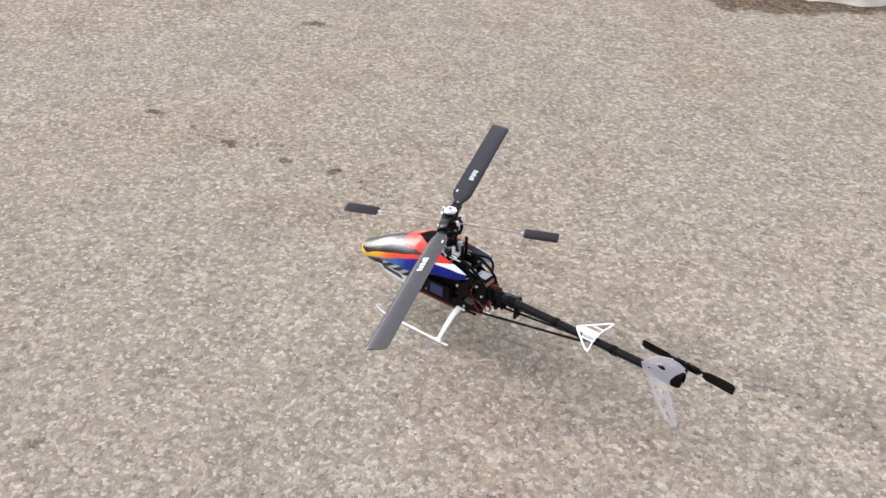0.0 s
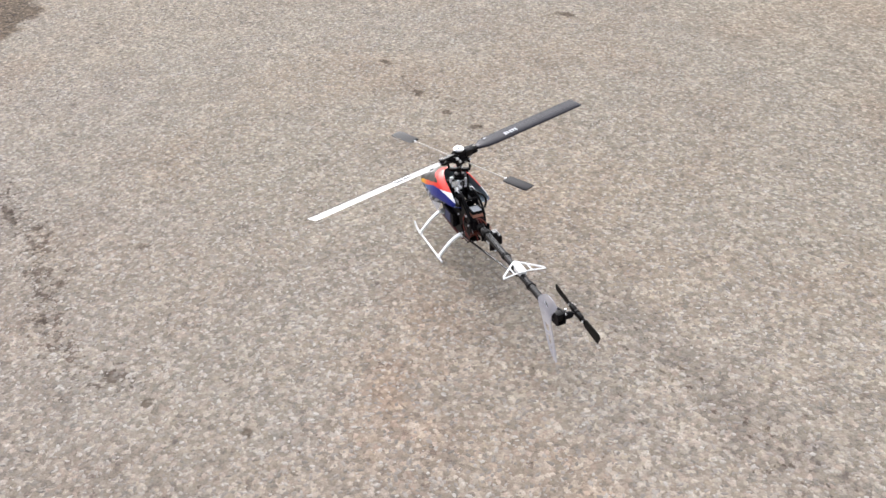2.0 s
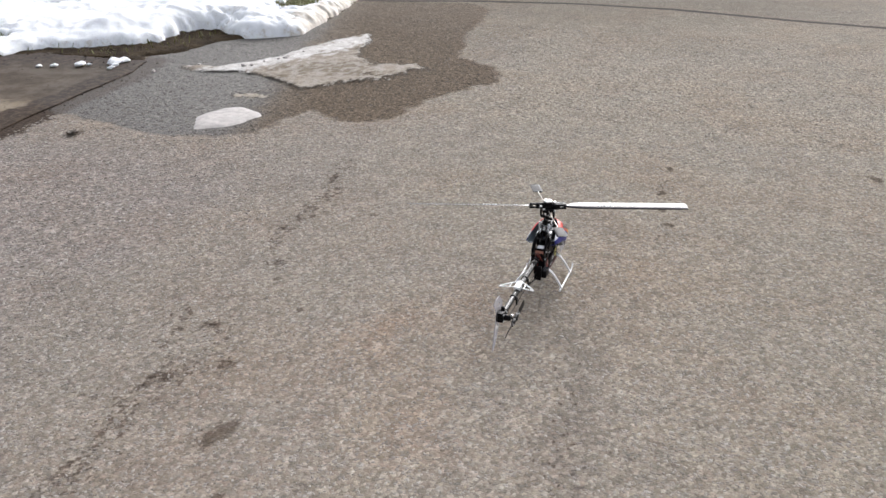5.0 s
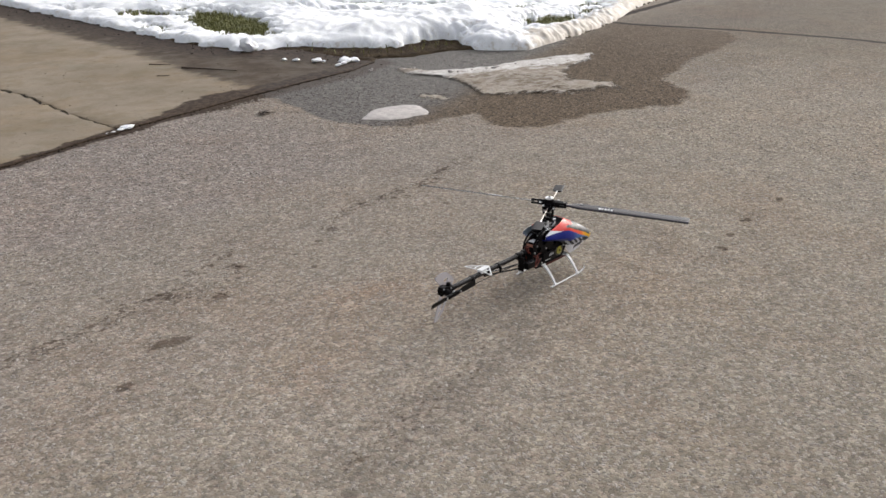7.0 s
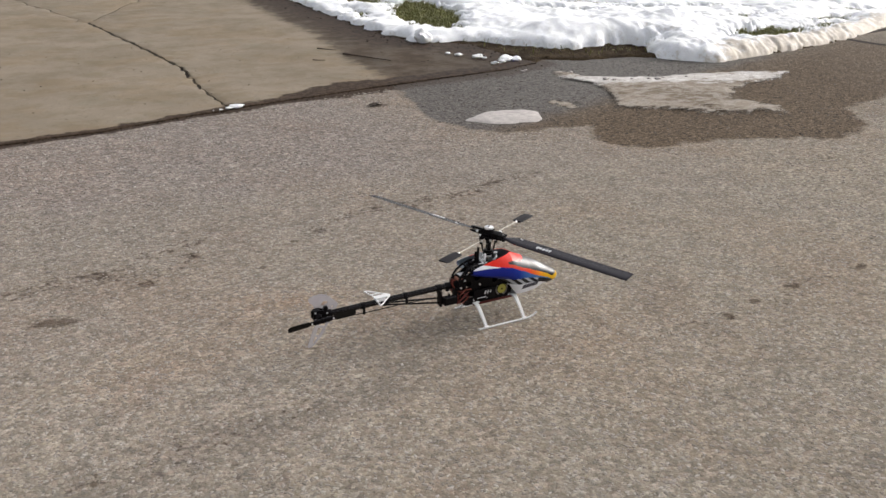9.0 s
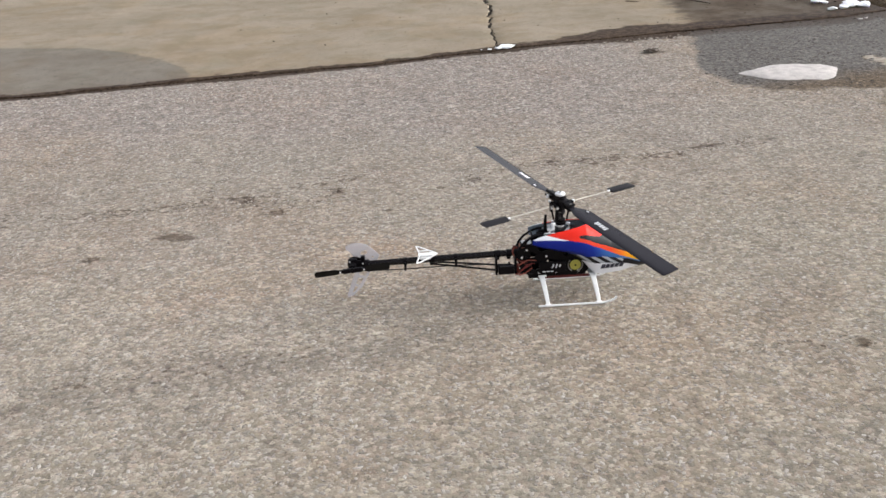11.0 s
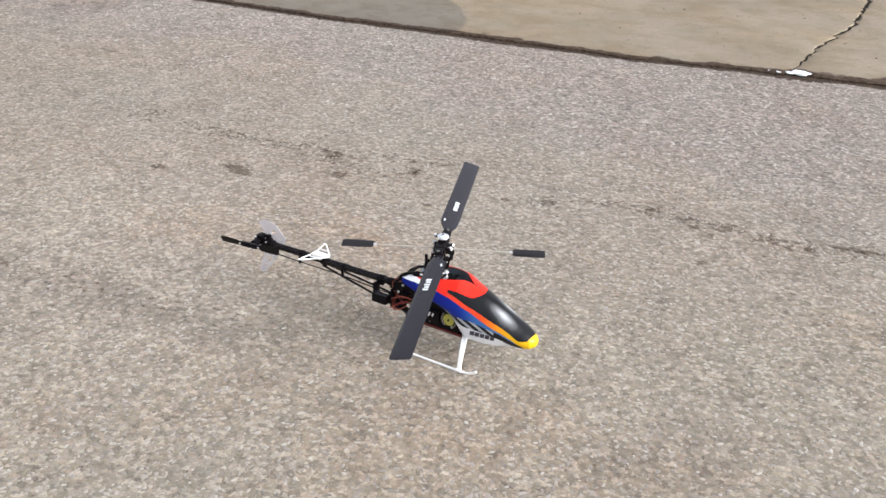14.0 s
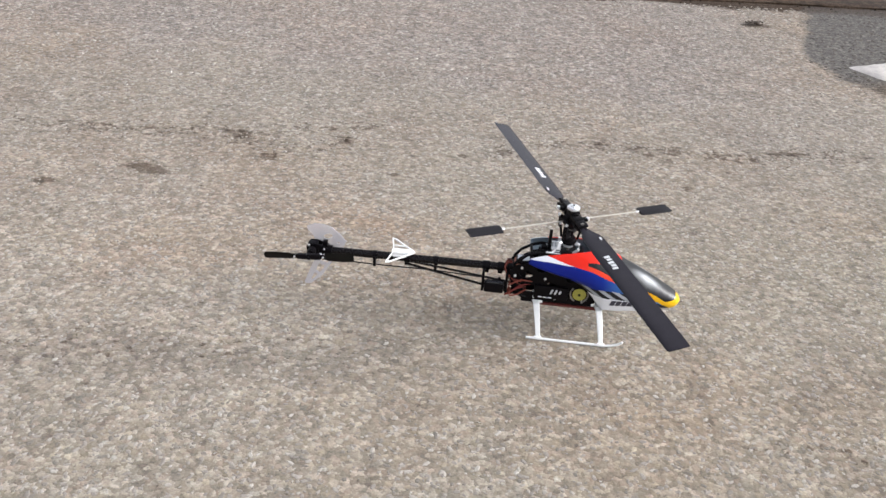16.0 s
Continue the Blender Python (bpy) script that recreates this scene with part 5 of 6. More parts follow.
esc = part("speed_controller", block(-0.046, 0.010, -0.0215, -0.0170, 0.064, 0.088, 0.0015), M_BLACK, heli, smooth=30)
for k, (x, h) in enumerate(((-0.017, 0.009), (-0.010, 0.009), (-0.003, 0.006))):
    part("marking", moved(block(-0.0014, 0.0014, -0.0224, -0.0214, -h / 2, h / 2, 0), Matrix.Translation((x, 0, 0.079)) @ Matrix.Rotation(0.35, 4, "Y")), M_INK_WHITE, esc)
for k, x in enumerate((-0.038, -0.030, -0.022)):
    part("marking", block(x, x + 0.006, -0.0223, -0.0213, 0.0665, 0.0685, 0), M_SILVER, esc)
receiver = part("receiver", block(-0.020, 0.030, 0.0172, 0.0260, 0.066, 0.094, 0.0018), M_BLACK, heli, smooth=30)
part("label", block(-0.006, 0.020, 0.0258, 0.0266, 0.070, 0.090, 0), M_BLUE_LABEL, receiver, "dark blue label")
part("battery", block(0.052, 0.148, -0.015, 0.015, 0.0787, 0.104, 0.003), M_BLACK, heli, smooth=30)

# servos and linkages round the mast
for x, y, turn in ((-0.030, 0.014, 0), (-0.030, -0.014, 0), (0.022, 0.0, 90)):
    sv = part("servo", moved(merged(block(-0.012, 0.012, -0.006, 0.006, -0.013, 0.011, 0.0012), block(-0.016, 0.016, -0.0055, 0.0055, 0.003, 0.0055, 0.0006), disc((0.006, 0, 0.0125), (0, 0, 1), 0.005, 0.004, 16)),
                              Matrix.Translation((x, y, 0.134)) @ Matrix.Rotation(radians(turn), 4, "Z")), M_BLACK, heli, smooth=30)
    part("servo_horn", moved(block(-0.005, 0.018, -0.0038, 0.0038, 0.0146, 0.0168, 0.0008), Matrix.Translation((x, y, 0.134)) @ Matrix.Rotation(radians(turn), 4, "Z")), M_SILVER if x < 0 else M_BLACK, sv, "silver-white servo arm" if x < 0 else "", smooth=30)
    part("label", moved(block(-0.009, 0.009, -0.0063, 0.0063, -0.006, 0.001, 0), Matrix.Translation((x, y, 0.134)) @ Matrix.Rotation(radians(turn), 4, "Z")), M_SILVER if x < 0 else M_BLUE_LABEL, sv)
part("mast", tube([(0, 0, 0.085), (0, 0, 0.222)], 0.0025, 12), M_STEEL, heli, "steel rotor mast", smooth=40)
part("bearing_block", block(-0.014, 0.014, -0.0145, 0.0145, 0.140, 0.150, 0.0015), M_BLACK, heli, smooth=30)
swash = part("swashplate", merged(disc((0, 0, 0.166), (0, 0, 1), 0.0125, 0.0045, 28), disc((0, 0, 0.1715), (0, 0, 1), 0.0105, 0.0055, 28)), M_BLACK, heli, smooth=30)
for k in range(3):
    t = radians(90 + 120 * k)
    c, s = math.cos(t), math.sin(t)
    part("swash_ball", disc((0.0165 * c, 0.0165 * s, 0.166), (c, s, 0), 0.0030, 0.007, 12), M_ALU, swash, smooth=40)
    part("linkage", tube([(0.018 * c - 0.006, 0.0175 * s, 0.149), (0.0195 * c, 0.0195 * s, 0.157), (0.019 * c, 0.019 * s, 0.168)], 0.0027, 8), M_SILVER, heli, "bright metal servo linkage", smooth=40)
part("swash_ring", disc((0, 0, 0.1605), (0, 0, 1), 0.0085, 0.006, 24), M_ALU, heli, "bright metal swashplate ring", smooth=40)
part("washout_hub", merged(disc((0, 0, 0.182), (0, 0, 1), 0.006, 0.009, 16), moved(block(-0.019, 0.019, -0.004, 0.004, 0.1785, 0.1855, 0.001), Matrix.Rotation(radians(60), 4, "Z"))), M_BLACK, heli, smooth=30)
for s in (1, -1):
    p = Matrix.Rotation(radians(60), 3, "Z") @ Vector((s * 0.019, 0, 0))
    part("washout_arm", tube([(p.x, p.y, 0.182), (p.x * 1.15, p.y * 1.15, 0.190), (p.x * 1.0, p.y * 1.0, 0.203)], 0.0022, 8), M_BLACK, heli, smooth=40)
    q = Matrix.Rotation(radians(-10), 3, "Z") @ Vector((s * 0.013, 0, 0))
    part("pitch_link", tube([(q.x, q.y, 0.172), (q.x * 1.25, q.y * 1.25, 0.190), (q.x * 1.3, q.y * 1.3, 0.211)], 0.0019, 8), M_BLACK, heli, smooth=40)
    part("pitch_ball", disc((q.x * 1.28, q.y * 1.28, 0.196), (q.x, q.y, 0), 0.003, 0.004, 10), M_ALU, heli, smooth=40)
for s in (1, -1):
    part("bellcrank", merged(block(-0.027, -0.012, s * 0.0085 - 0.0022, s * 0.0085 + 0.0022, 0.1525, 0.1575, 0.0008), block(-0.0165, -0.012, s * 0.0085 - 0.0022, s * 0.0085 + 0.0022, 0.1545, 0.1665, 0.0008)), M_SILVER, heli, "white plastic bellcrank", smooth=30)
part("bellcrank_bar", block(-0.024, -0.0205, -0.0085, 0.0085, 0.1535, 0.1565, 0.0006), M_SILVER, heli, smooth=30)
part("guide_post", block(-0.0325, -0.0275, -0.0065, -0.0035, 0.146, 0.186, 0.0008), M_BLACK, heli, smooth=30)
part("guide_post", block(-0.0325, -0.0275, 0.0035, 0.0065, 0.146, 0.172, 0.0008), M_BLACK, heli, smooth=30)
for s in (1, -1):
    part("rear_arm", tube([(-0.026, s * 0.013, 0.150), (-0.042, s * 0.014, 0.150), (-0.058, s * 0.015, 0.144), (-0.074, s * 0.0155, 0.133), (-0.084, s * 0.0155, 0.120), (-0.086, s * 0.0155, 0.108)], 0.0026, 8), M_BLACK, heli, smooth=50)
    part("rear_brace", tube([(-0.030, s * 0.014, 0.140), (-0.052, s * 0.015, 0.133), (-0.076, s * 0.0155, 0.118)], 0.0018, 8), M_BLACK, heli, smooth=50)
part("crossbrace", tube([(-0.058, -0.014, 0.144), (-0.058, 0.014, 0.144)], 0.0022, 8), M_BLACK, heli, smooth=50)
gyro = part("gyro", block(-0.081, -0.053, -0.0145, 0.0085, 0.1212, 0.1270, 0.0014), M_BLACK, heli, smooth=30)
part("label", block(-0.079, -0.059, -0.0120, 0.0055, 0.1269, 0.1278, 0), M_SILVER, gyro, "silver gyro label")
part("foam_pad", block(-0.0835, -0.055, -0.0140, 0.0080, 0.1110, 0.1211, 0.0012), M_FOAM, gyro, "orange-brown foam pad", smooth=30)
part("wire_guard", tube([(-0.036, -0.015, 0.147), (-0.048, -0.019, 0.1485), (-0.060, -0.0245, 0.1475), (-0.067, -0.0262, 0.1435), (-0.072, -0.0245, 0.137), (-0.0735, -0.0210, 0.128)], 0.0022, 8), M_BLACK, heli, smooth=50)

# main rotor: blades at -67.5 degrees and opposite, flybar across
BLADE_TURN, BAR_TURN = -68.7, 25.0
part("rotor_head", merged(moved(block(-0.011, 0.011, -0.0075, 0.0075, 0.203, 0.224, 0.0015), Matrix.Rotation(radians(BLADE_TURN), 4, "Z")),
                          moved(block(-0.0065, 0.0065, -0.0125, 0.0125, 0.200, 0.213, 0.0012), Matrix.Rotation(radians(BLADE_TURN), 4, "Z")), disc((0, 0, 0.196), (0, 0, 1), 0.006, 0.012, 18)), M_BLACK, heli, smooth=30)
head_cap = part("head_cap", merged(disc((0, 0, 0.2268), (0, 0, 1), 0.0105, 0.0046, 28, 0.0012), disc((0, 0, 0.2298), (0, 0, 1), 0.0048, 0.0025, 16)), M_ALU, heli, "bright metal rotor head cap", smooth=40)
part("cap_bolt", disc((0, 0, 0.2312), (0, 0, 1), 0.0022, 0.0012, 6, 0), M_BLACK, head_cap)


def airfoil(chord, thick, at=0.5):
    """A closed blade section round the chord's middle, leading edge at -chord/2."""
    us = (0.0, 0.02, 0.10, 0.28, 0.55, 0.85, 1.0)
    hs = (0.0, 0.42, 0.85, 1.0, 0.72, 0.25, 0.06)
    top = [((u - at) * chord, h * thick / 2) for u, h in zip(us, hs)]
    return top + [((u - at) * chord, -h * thick / 2) for u, h in list(zip(us, hs))[::-1] if h]


def blade(stations, flip=1):
    """A blade along +x from (r, chord, thickness, offset) sections."""
    bm, rings = bmesh.new(), []
    for r, chord, thick, off in stations:
        rings.append([bm.verts.new((r, flip * (y + off), z)) for y, z in airfoil(chord, thick)])
    count = len(rings[0])
    for a0, b0 in zip(rings[:-1], rings[1:]):
        for j in range(count):
            bm.faces.new((a0[j], a0[(j + 1) % count], b0[(j + 1) % count], b0[j]))
    bm.faces.new(rings[0]), bm.faces.new(rings[-1])
    return bm


for turn, slope, pitch in ((BLADE_TURN, -0.022, 9.0), (BLADE_TURN + 180, 0.027, 15.0)):
    m = Matrix.Rotation(radians(turn), 4, "Z") @ Matrix.Translation((0, 0, 0.2135)) @ Matrix.Rotation(-slope, 4, "Y") @ Matrix.Rotation(radians(pitch), 4, "X")
    grip = part("blade_grip", moved(merged(block(0.010, 0.030, -0.0082, 0.0082, -0.0072, 0.0072, 0.002), disc((0.0125, 0, 0), (1, 0, 0), 0.0092, 0.006, 20), block(0.026, 0.047, -0.0074, 0.0074, -0.0064, -0.0022, 0.001), block(0.026, 0.047, -0.0074, 0.0074, 0.0022, 0.0064, 0.001),
                                           block(0.016, 0.024, 0.007, 0.017, -0.0025, 0.0025, 0.001)), m), M_BLACK, heli, smooth=30)
    part("grip_bolt", moved(disc((0.041, 0, 0), (0, 0, 1), 0.0028, 0.0155, 12), m), M_STEEL, grip, smooth=30)
    part("ball_link", moved(merged(disc((0.020, 0.0175, 0.0), (0, 0, 1), 0.0032, 0.005, 12), disc((0.020, 0.0150, 0.0), (0, 1, 0), 0.0017, 0.006, 10)), m), M_ALU, grip, "bright metal ball link", smooth=40)
    bl = part("rotor_blade", moved(blade([(0.040, 0.010, 0.0042, 0), (0.048, 0.013, 0.0042, 0), (0.058, 0.019, 0.0042, 0.001), (0.068, 0.028, 0.0040, 0.002), (0.082, 0.0325, 0.0038, 0.0025), (0.100, 0.033, 0.0036, 0.0025),
                                          (0.200, 0.033, 0.0034, 0.0025), (0.300, 0.033, 0.0032, 0.0025), (0.349, 0.033, 0.0030, 0.0025), (0.3565, 0.032, 0.0024, 0.0025), (0.3585, 0.029, 0.0014, 0.0025)]), m), M_BLADE, heli,
              "matt dark grey rotor blade", smooth=35)
    for k, w in enumerate((0.0062, 0.0050, 0.0058, 0.0060, 0.0052)):
        part("marking", moved(block(0.130 + 0.0078 * k, 0.130 + 0.0078 * k + 0.85 * w, -0.0034 + 0.0012 * (k % 2), 0.0052, 0.0012, 0.00215, 0), m), M_INK_WHITE, bl, "white printed bar")
    # small white oval near the blade root
    part("white_oval", moved(plate(oval(0.083, 0.0125, 0.0045, 0.0016), [], 0.0008, lambda u, v, w: Vector((u, v, 0.0019 + w))), m), M_INK_WHITE, bl, "white oval mark")

bar = Matrix.Rotation(radians(BAR_TURN), 4, "Z") @ Matrix.Translation((0, 0, 0.2045)) @ Matrix.Rotation(radians(-1.2), 4, "Y")
part("flybar", moved(tube([(-0.174, 0, 0), (0.174, 0, 0)], 0.0012, 8), bar), M_FLYBAR, heli, "thin steel flybar", smooth=40)
for s in (1, -1):
    for k, (u, v, z0, z1) in enumerate(((0.0145, 0.0135, -0.024, 0.0), (-0.0145, 0.0120, -0.016, 0.006))):
        part("mixer_link", moved(tube([(s * u, s * v, z0), (s * u * 1.08, s * v * 1.08, (z0 + z1) / 2), (s * u, s * v, z1)], 0.0016, 8), bar), M_BLACK, heli, smooth=40)
        part("link_ball", moved(disc((s * u * 1.1, s * v * 1.1, z1), (u, v, 0), 0.0026, 0.0045, 12), bar), M_ALU, heli, "bright metal ball", smooth=40)
part("flybar_cage", moved(merged(block(-0.016, -0.011, -0.014, 0.014, -0.003, 0.003, 0.0008), block(0.011, 0.016, -0.014, 0.014, -0.003, 0.003, 0.0008), block(-0.016, 0.016, -0.0155, -0.012, -0.003, 0.003, 0.0008),
                                 block(-0.016, 0.016, 0.012, 0.0155, -0.003, 0.003, 0.0008)), bar), M_BLACK, heli, smooth=30)
for s in (1, -1):
    pad = part("paddle", moved(blade([(0.122, 0.022, 0.0040, 0), (0.126, 0.026, 0.0046, 0), (0.156, 0.027, 0.0044, 0), (0.174, 0.027, 0.0036, 0.0), (0.178, 0.0245, 0.0020, 0.0004)], 1), bar @ Matrix.Rotation(0 if s == 1 else math.pi, 4, "Z")), M_PADDLE, heli,
               "dark grey flybar paddle", smooth=40)
    part("collar", moved(disc((s * 0.1195, 0, 0), (1, 0, 0), 0.0019, 0.006, 12), bar), M_ALU, pad, smooth=40)

# tail
def boom_z(x):
    return 0.1050 + (x + 0.07) * 0.019


part("tail_boom", tube([(-0.060, 0, boom_z(-0.06)), (-0.240, 0, boom_z(-0.24)), (-0.425, 0, boom_z(-0.425))], 0.0066, 16), M_CARBON, heli, "dark carbon tail boom", smooth=50)
part("boom_block", block(-0.094, -0.062, -0.0125, 0.0125, 0.094, 0.1155, 0.002), M_BLACK, heli, smooth=30)
for x in (-0.262, -0.105, -0.128):
    part("boom_clamp", merged(tube([(x - 0.005, 0, boom_z(x)), (x + 0.005, 0, boom_z(x))], 0.0082, 16), block(x - 0.004, x + 0.004, -0.003, 0.003, boom_z(x) - 0.0125, boom_z(x) - 0.006, 0.0008)), M_BLACK, heli, smooth=40)
for x in (-0.213, -0.316):
    z = boom_z(x)
    part("pushrod_guide", merged(tube([(x - 0.0035, 0, z), (x + 0.0035, 0, z)], 0.0078, 16), block(x - 0.0025, x + 0.0025, -0.0105, -0.0065, z - 0.017, z + 0.001, 0.0008)), M_BLACK, heli, smooth=40)
part("pushrod", tube([(-0.106, -0.0085, 0.0835), (-0.213, -0.0085, 0.0880), (-0.316, -0.0085, 0.0865), (-0.392, -0.0105, 0.0885), (-0.410, -0.020, 0.0955)], 0.0010, 6), M_BLACK, heli, smooth=40)
for s in (1, -1):
    part("boom_support", tube([(-0.262, s * 0.0045, boom_z(-0.262) - 0.0085), (-0.245, s * 0.006, 0.0905), (-0.072, s * 0.0165, 0.0645), (-0.058, s * 0.0165, 0.0625)], 0.0021, 8), M_CARBON, heli, smooth=40)
for x in (-0.132, -0.093):
    part("servo_mount", merged(tube([(x - 0.0025, 0, boom_z(x)), (x + 0.0025, 0, boom_z(x))], 0.0078, 16), block(x - 0.0022, x + 0.0022, -0.021, -0.004, 0.066, 0.103, 0.0008)), M_BLACK, heli, smooth=40)
tail_servo = part("tail_servo", merged(block(-0.129, -0.097, -0.0330, -0.0205, 0.0715, 0.0895, 0.0024, 3), block(-0.133, -0.092, -0.0220, -0.0195, 0.072, 0.088, 0.0008), disc((-0.105, -0.0150, 0.0775), (0, 1, 0), 0.0055, 0.010, 16)), M_BLACK, heli, smooth=30)
part("label", block(-0.126, -0.099, -0.0318, -0.0215, 0.0892, 0.0900, 0), M_FILM, tail_servo, "glossy dark servo label")
part("servo_horn", moved(block(-0.0025, 0.0025, -0.0085, -0.0055, -0.003, 0.013, 0.0008), Matrix.Translation((-0.105, 0, 0.0745))), M_BLACK, tail_servo, smooth=30)

# horizontal fin: a swept white frame with openings
HF = [(-0.249, 0.0), (-0.253, 0.0060), (-0.286, 0.0390), (-0.2935, 0.0420), (-0.2935, 0.0390), (-0.2875, 0.0085), (-0.2885, 0.0), (-0.2875, -0.0085), (-0.2935, -0.0390), (-0.2935, -0.0420), (-0.286, -0.0390), (-0.253, -0.0060)]
HF_CUTS = [[(-0.2580, s * 0.0070), (-0.2860, s * 0.0070), (-0.2868, s * 0.0160), (-0.2668, s * 0.0160)] for s in (1, -1)] + [[(-0.2690, s * 0.0180), (-0.2872, s * 0.0180), (-0.2912, s * 0.0375), (-0.2870, s * 0.0362)] for s in (1, -1)]
part("horizontal_fin", merged(plate(HF, HF_CUTS, 0.0018, lambda u, v, w: Vector((u, v, 0.1125 + w))), block(-0.286, -0.264, -0.0075, 0.0075, 0.104, 0.1125, 0.001)), M_WHITE, heli, "white swept fin with openings", smooth=20)

# vertical fin on the left of the tail case
VF = [(-0.376, 0.113), (-0.389, 0.127), (-0.402, 0.1375), (-0.416, 0.1415), (-0.432, 0.1405), (-0.443, 0.135), (-0.442, 0.129), (-0.432, 0.118), (-0.424, 0.104), (-0.4240, 0.088), (-0.4375, 0.054), (-0.4480, 0.025), (-0.4455, 0.0215), (-0.4360, 0.0235), (-0.4165, 0.042), (-0.4015, 0.067), (-0.390, 0.089), (-0.381, 0.100)]
VF_CUTS = [oval(-0.407, 0.1195, 0.0075, 0.0050, turn=0.3), oval(-0.389, 0.1085, 0.0022, 0.0022, 10), oval(-0.398, 0.0955, 0.0022, 0.0022, 10), [(-0.4010, 0.081), (-0.4180, 0.081), (-0.4205, 0.070), (-0.4080, 0.0665)], [(-0.4115, 0.0615), (-0.4225, 0.0645), (-0.4285, 0.0500), (-0.4215, 0.0460)], [(-0.4250, 0.0420), (-0.4302, 0.0460), (-0.4375, 0.0300), (-0.4345, 0.0300)]]
part("vertical_fin", plate(VF, VF_CUTS, 0.0018, lambda u, v, w: Vector((u + 0.008, 0.0115 + w, v))), M_FIN, heli, "pale grey frosted vertical fin", smooth=20)

# tail case and rotor
# two cheeks with lightening holes round the belt pulley, a boom socket in front and the shaft housing
SHIFT = Matrix.Translation((0.007, 0, 0.001))
CHEEK = [(-0.438, 0.0925), (-0.432, 0.0895), (-0.404, 0.0905), (-0.404, 0.1065), (-0.416, 0.1105), (-0.424, 0.1130), (-0.434, 0.1120), (-0.439, 0.1060)]
for y in (-0.0072, 0.0062):
    part("tail_cheek", moved(plate(CHEEK, [oval(-0.4215, 0.1005, 0.0035, 0.0045), oval(-0.4110, 0.0985, 0.0028, 0.0032)], 0.0022, lambda u, v, w, y=y: Vector((u, y + w, v))), SHIFT), M_BLACK, heli, smooth=30)
part("belt_pulley", moved(merged(disc((-0.4285, -0.0005, 0.1015), (0, 1, 0), 0.0068, 0.0095, 20), disc((-0.4285, -0.0005, 0.1015), (0, 1, 0), 0.0082, 0.0014, 20)), SHIFT), M_TAIL, heli, smooth=30)
part("tail_case", moved(merged(disc((-0.4285, -0.0150, 0.1012), (0, 1, 0), 0.0066, 0.013, 20, 0.001), tube([(-0.416, 0, 0.0982), (-0.396, 0, 0.0986)], 0.0086, 16), block(-0.436, -0.421, -0.0060, 0.0050, 0.1075, 0.1118, 0.0012),
                         block(-0.412, -0.404, -0.004, 0.004, 0.1065, 0.1165, 0.001), block(-0.4365, -0.4285, -0.0060, 0.0050, 0.0905, 0.0945, 0.001)), SHIFT), M_BLACK, heli, smooth=30)
for x, z in ((-0.4345, 0.1090), (-0.4345, 0.0935), (-0.4085, 0.1040), (-0.4085, 0.0930)):
    part("screw", moved(disc((x, -0.0090, z), (0, 1, 0), 0.0017, 0.0022, 10, 0.0003), SHIFT), M_ALU, heli, smooth=30)
TR, ty, tz = -0.422, -0.0335, 0.1025
tail_rotor = part("tail_rotor", merged(tube([(TR, -0.014, tz), (TR, ty - 0.006, tz)], 0.0020, 10), disc((TR, ty, tz), (0, 1, 0), 0.0052, 0.0075, 16), disc((TR, -0.0225, tz), (0, 1, 0), 0.0058, 0.0035, 16)), M_BLACK, heli, "black tail rotor", smooth=30)
for turn in (0.075, math.pi + 0.075):
    m = Matrix.Translation((TR, ty, tz)) @ Matrix.Rotation(-turn, 4, "Y")
    part("tail_grip", moved(merged(block(0.004, 0.019, -0.0035, 0.0035, -0.0045, 0.0045, 0.001), block(0.014, 0.028, -0.0022, 0.0022, -0.0035, 0.0035, 0.0008)), m), M_BLACK, tail_rotor, smooth=30)
    part("tail_bolt", moved(disc((0.024, 0, 0), (0, 1, 0), 0.0019, 0.0075, 10), m), M_ALU, tail_rotor, smooth=30)
    part("tail_blade", moved(blade([(0.026, 0.009, 0.0024, 0), (0.032, 0.014, 0.0022, 0), (0.060, 0.0155, 0.0020, 0), (0.072, 0.0150, 0.0018, 0.0004), (0.0755, 0.011, 0.0012, 0.0012)]), m @ Matrix.Rotation(radians(90), 4, "X") @ Matrix.Rotation(radians(-4 if turn < 1 else -18), 4, "X")), M_TAIL, tail_rotor, "dark tail rotor blade", smooth=40)
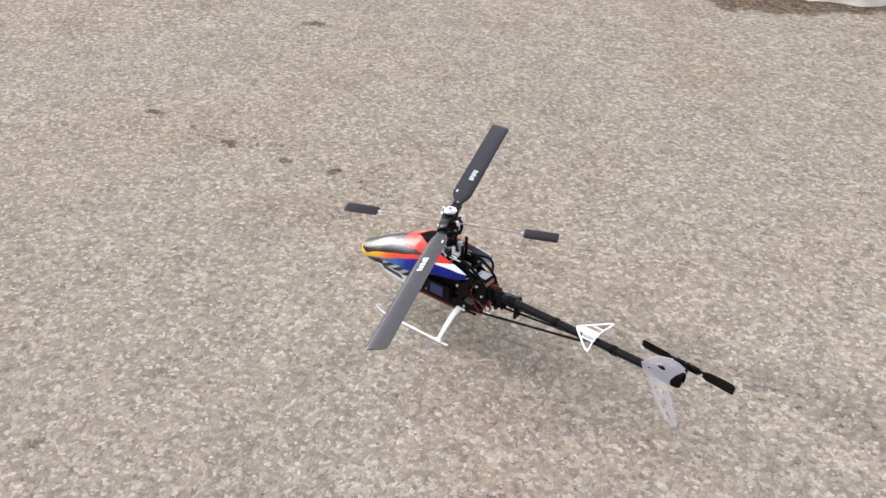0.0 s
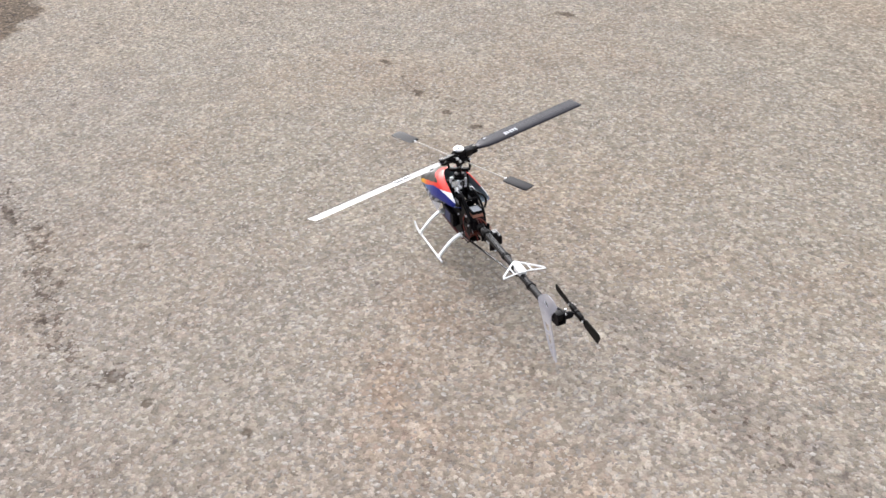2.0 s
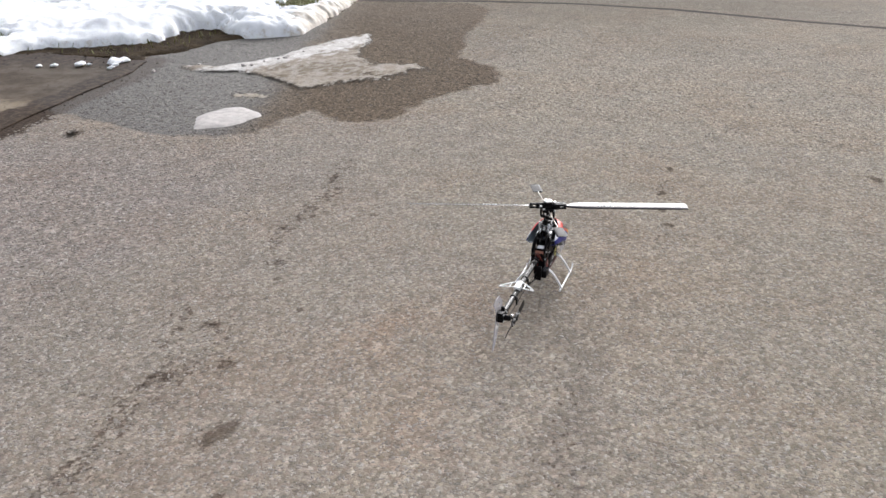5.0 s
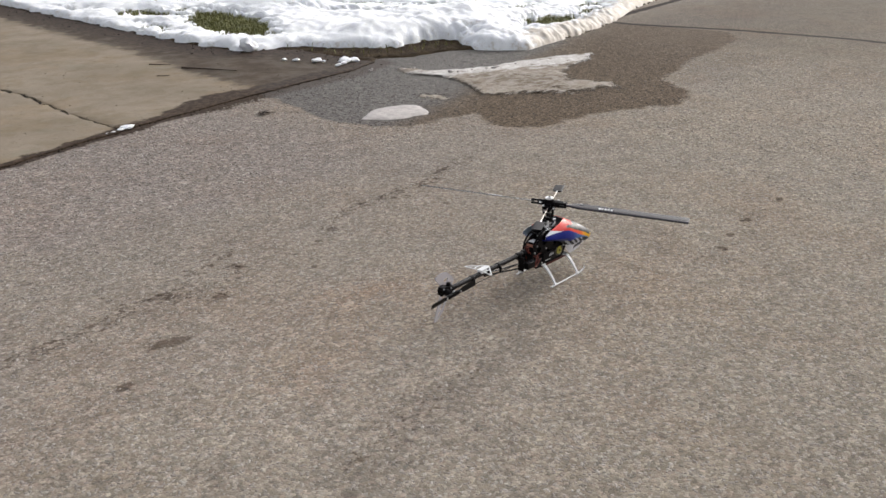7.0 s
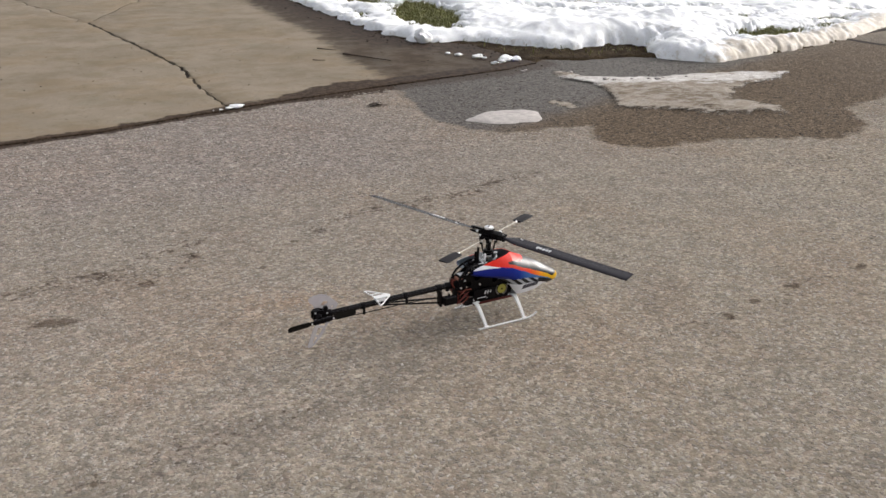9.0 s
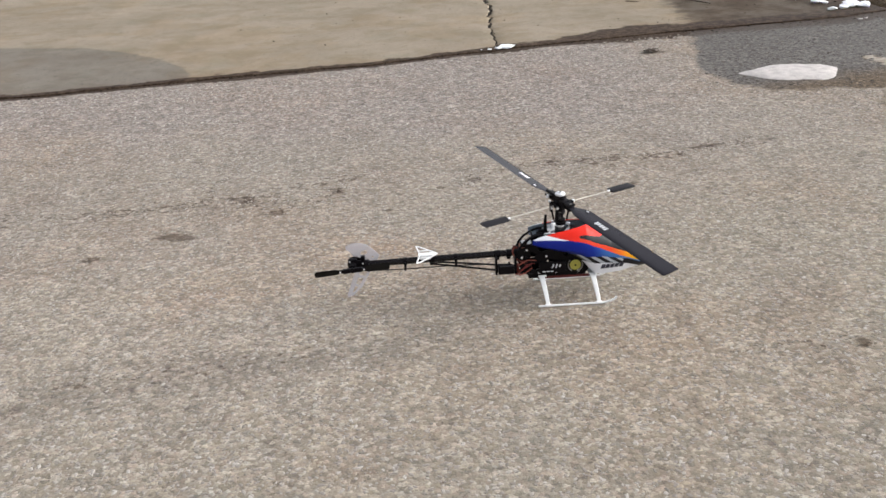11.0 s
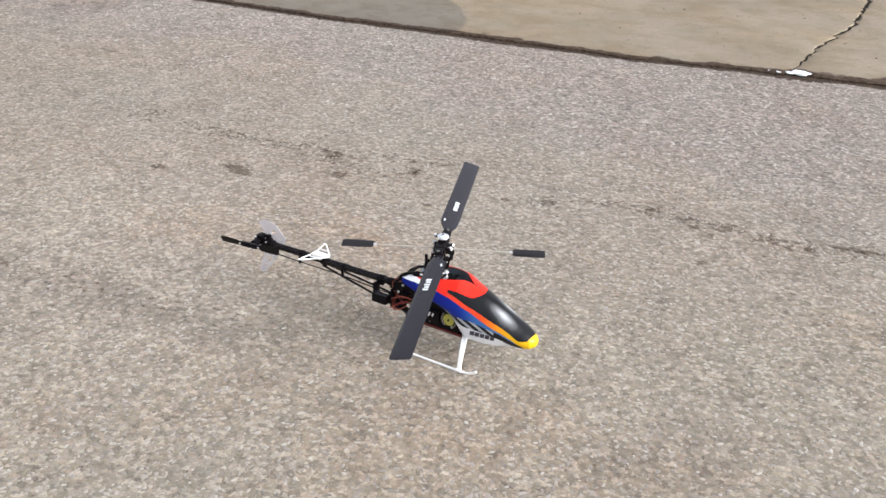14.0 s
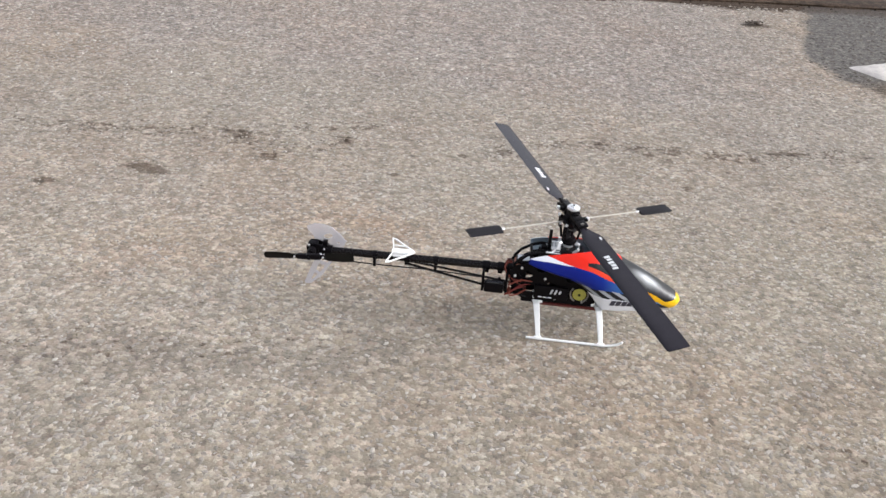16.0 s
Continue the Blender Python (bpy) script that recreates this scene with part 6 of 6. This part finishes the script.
part("pitch_lever", moved(merged(tube([(-0.418, -0.008, 0.093), (-0.412, -0.019, 0.0965), (-0.424, -0.0235, 0.1005)], 0.0016, 8), disc((-0.412, -0.019, 0.0965), (0, 0, 1), 0.003, 0.005, 10)), SHIFT), M_BLACK, heli, smooth=40)
part("tail_ball", moved(disc((-0.412, -0.0215, 0.1000), (0, 0, 1), 0.0024, 0.004, 10), SHIFT), M_ALU, heli, smooth=40)

# wiring behind the frame
rng = random.Random(4)
for k, (material, y0) in enumerate(((M_WIRE_RED, -0.012), (M_WIRE_ORANGE, -0.009), (M_WIRE_RED, -0.016), (M_WIRE_BROWN, -0.005), (M_WIRE_ORANGE, 0.004), (M_WIRE_RED, 0.012), (M_WIRE_BROWN, 0.016), (M_WIRE_ORANGE, -0.018), (M_WIRE_RED, 0.0))):
    pts = [(-0.050 + rng.uniform(-.006, .004), y0 * 0.8, 0.088 + rng.uniform(-.008, .008))]
    for j in range(1, 7):
        t = j / 6
        pts.append((-0.056 - 0.034 * math.sin(t * 3.0) + rng.uniform(-.004, .004), y0 * (1 + 0.5 * math.sin(t * 3.1)) + rng.uniform(-.003, .003), 0.086 + 0.012 * math.sin(6.0 * t + k) - 0.016 * t + rng.uniform(-.003, .003)))
    part("wire", tube(pts, 0.0013, 6), material, heli, smooth=60)
for k, material in enumerate((M_WIRE_ORANGE, M_WIRE_RED, M_WIRE_BROWN)):
    y = -0.003 + 0.003 * k
    part("wire", tube([(-0.086, y, 0.115), (-0.094, y * 1.5, 0.1165 + 0.001 * k), (-0.098, y * 2 - 0.004, 0.110), (-0.094, y * 2 - 0.009, 0.100), (-0.086, -0.0155, 0.094), (-0.074, -0.0185, 0.086), (-0.060, -0.018, 0.080)], 0.0012, 6), material, heli, smooth=60)
part("wire", tube([(-0.066, 0.017, 0.118), (-0.060, 0.020, 0.106), (-0.064, 0.021, 0.090), (-0.072, 0.019, 0.074), (-0.078, 0.014, 0.064)], 0.0013, 6), M_WIRE_RED, heli, smooth=60)
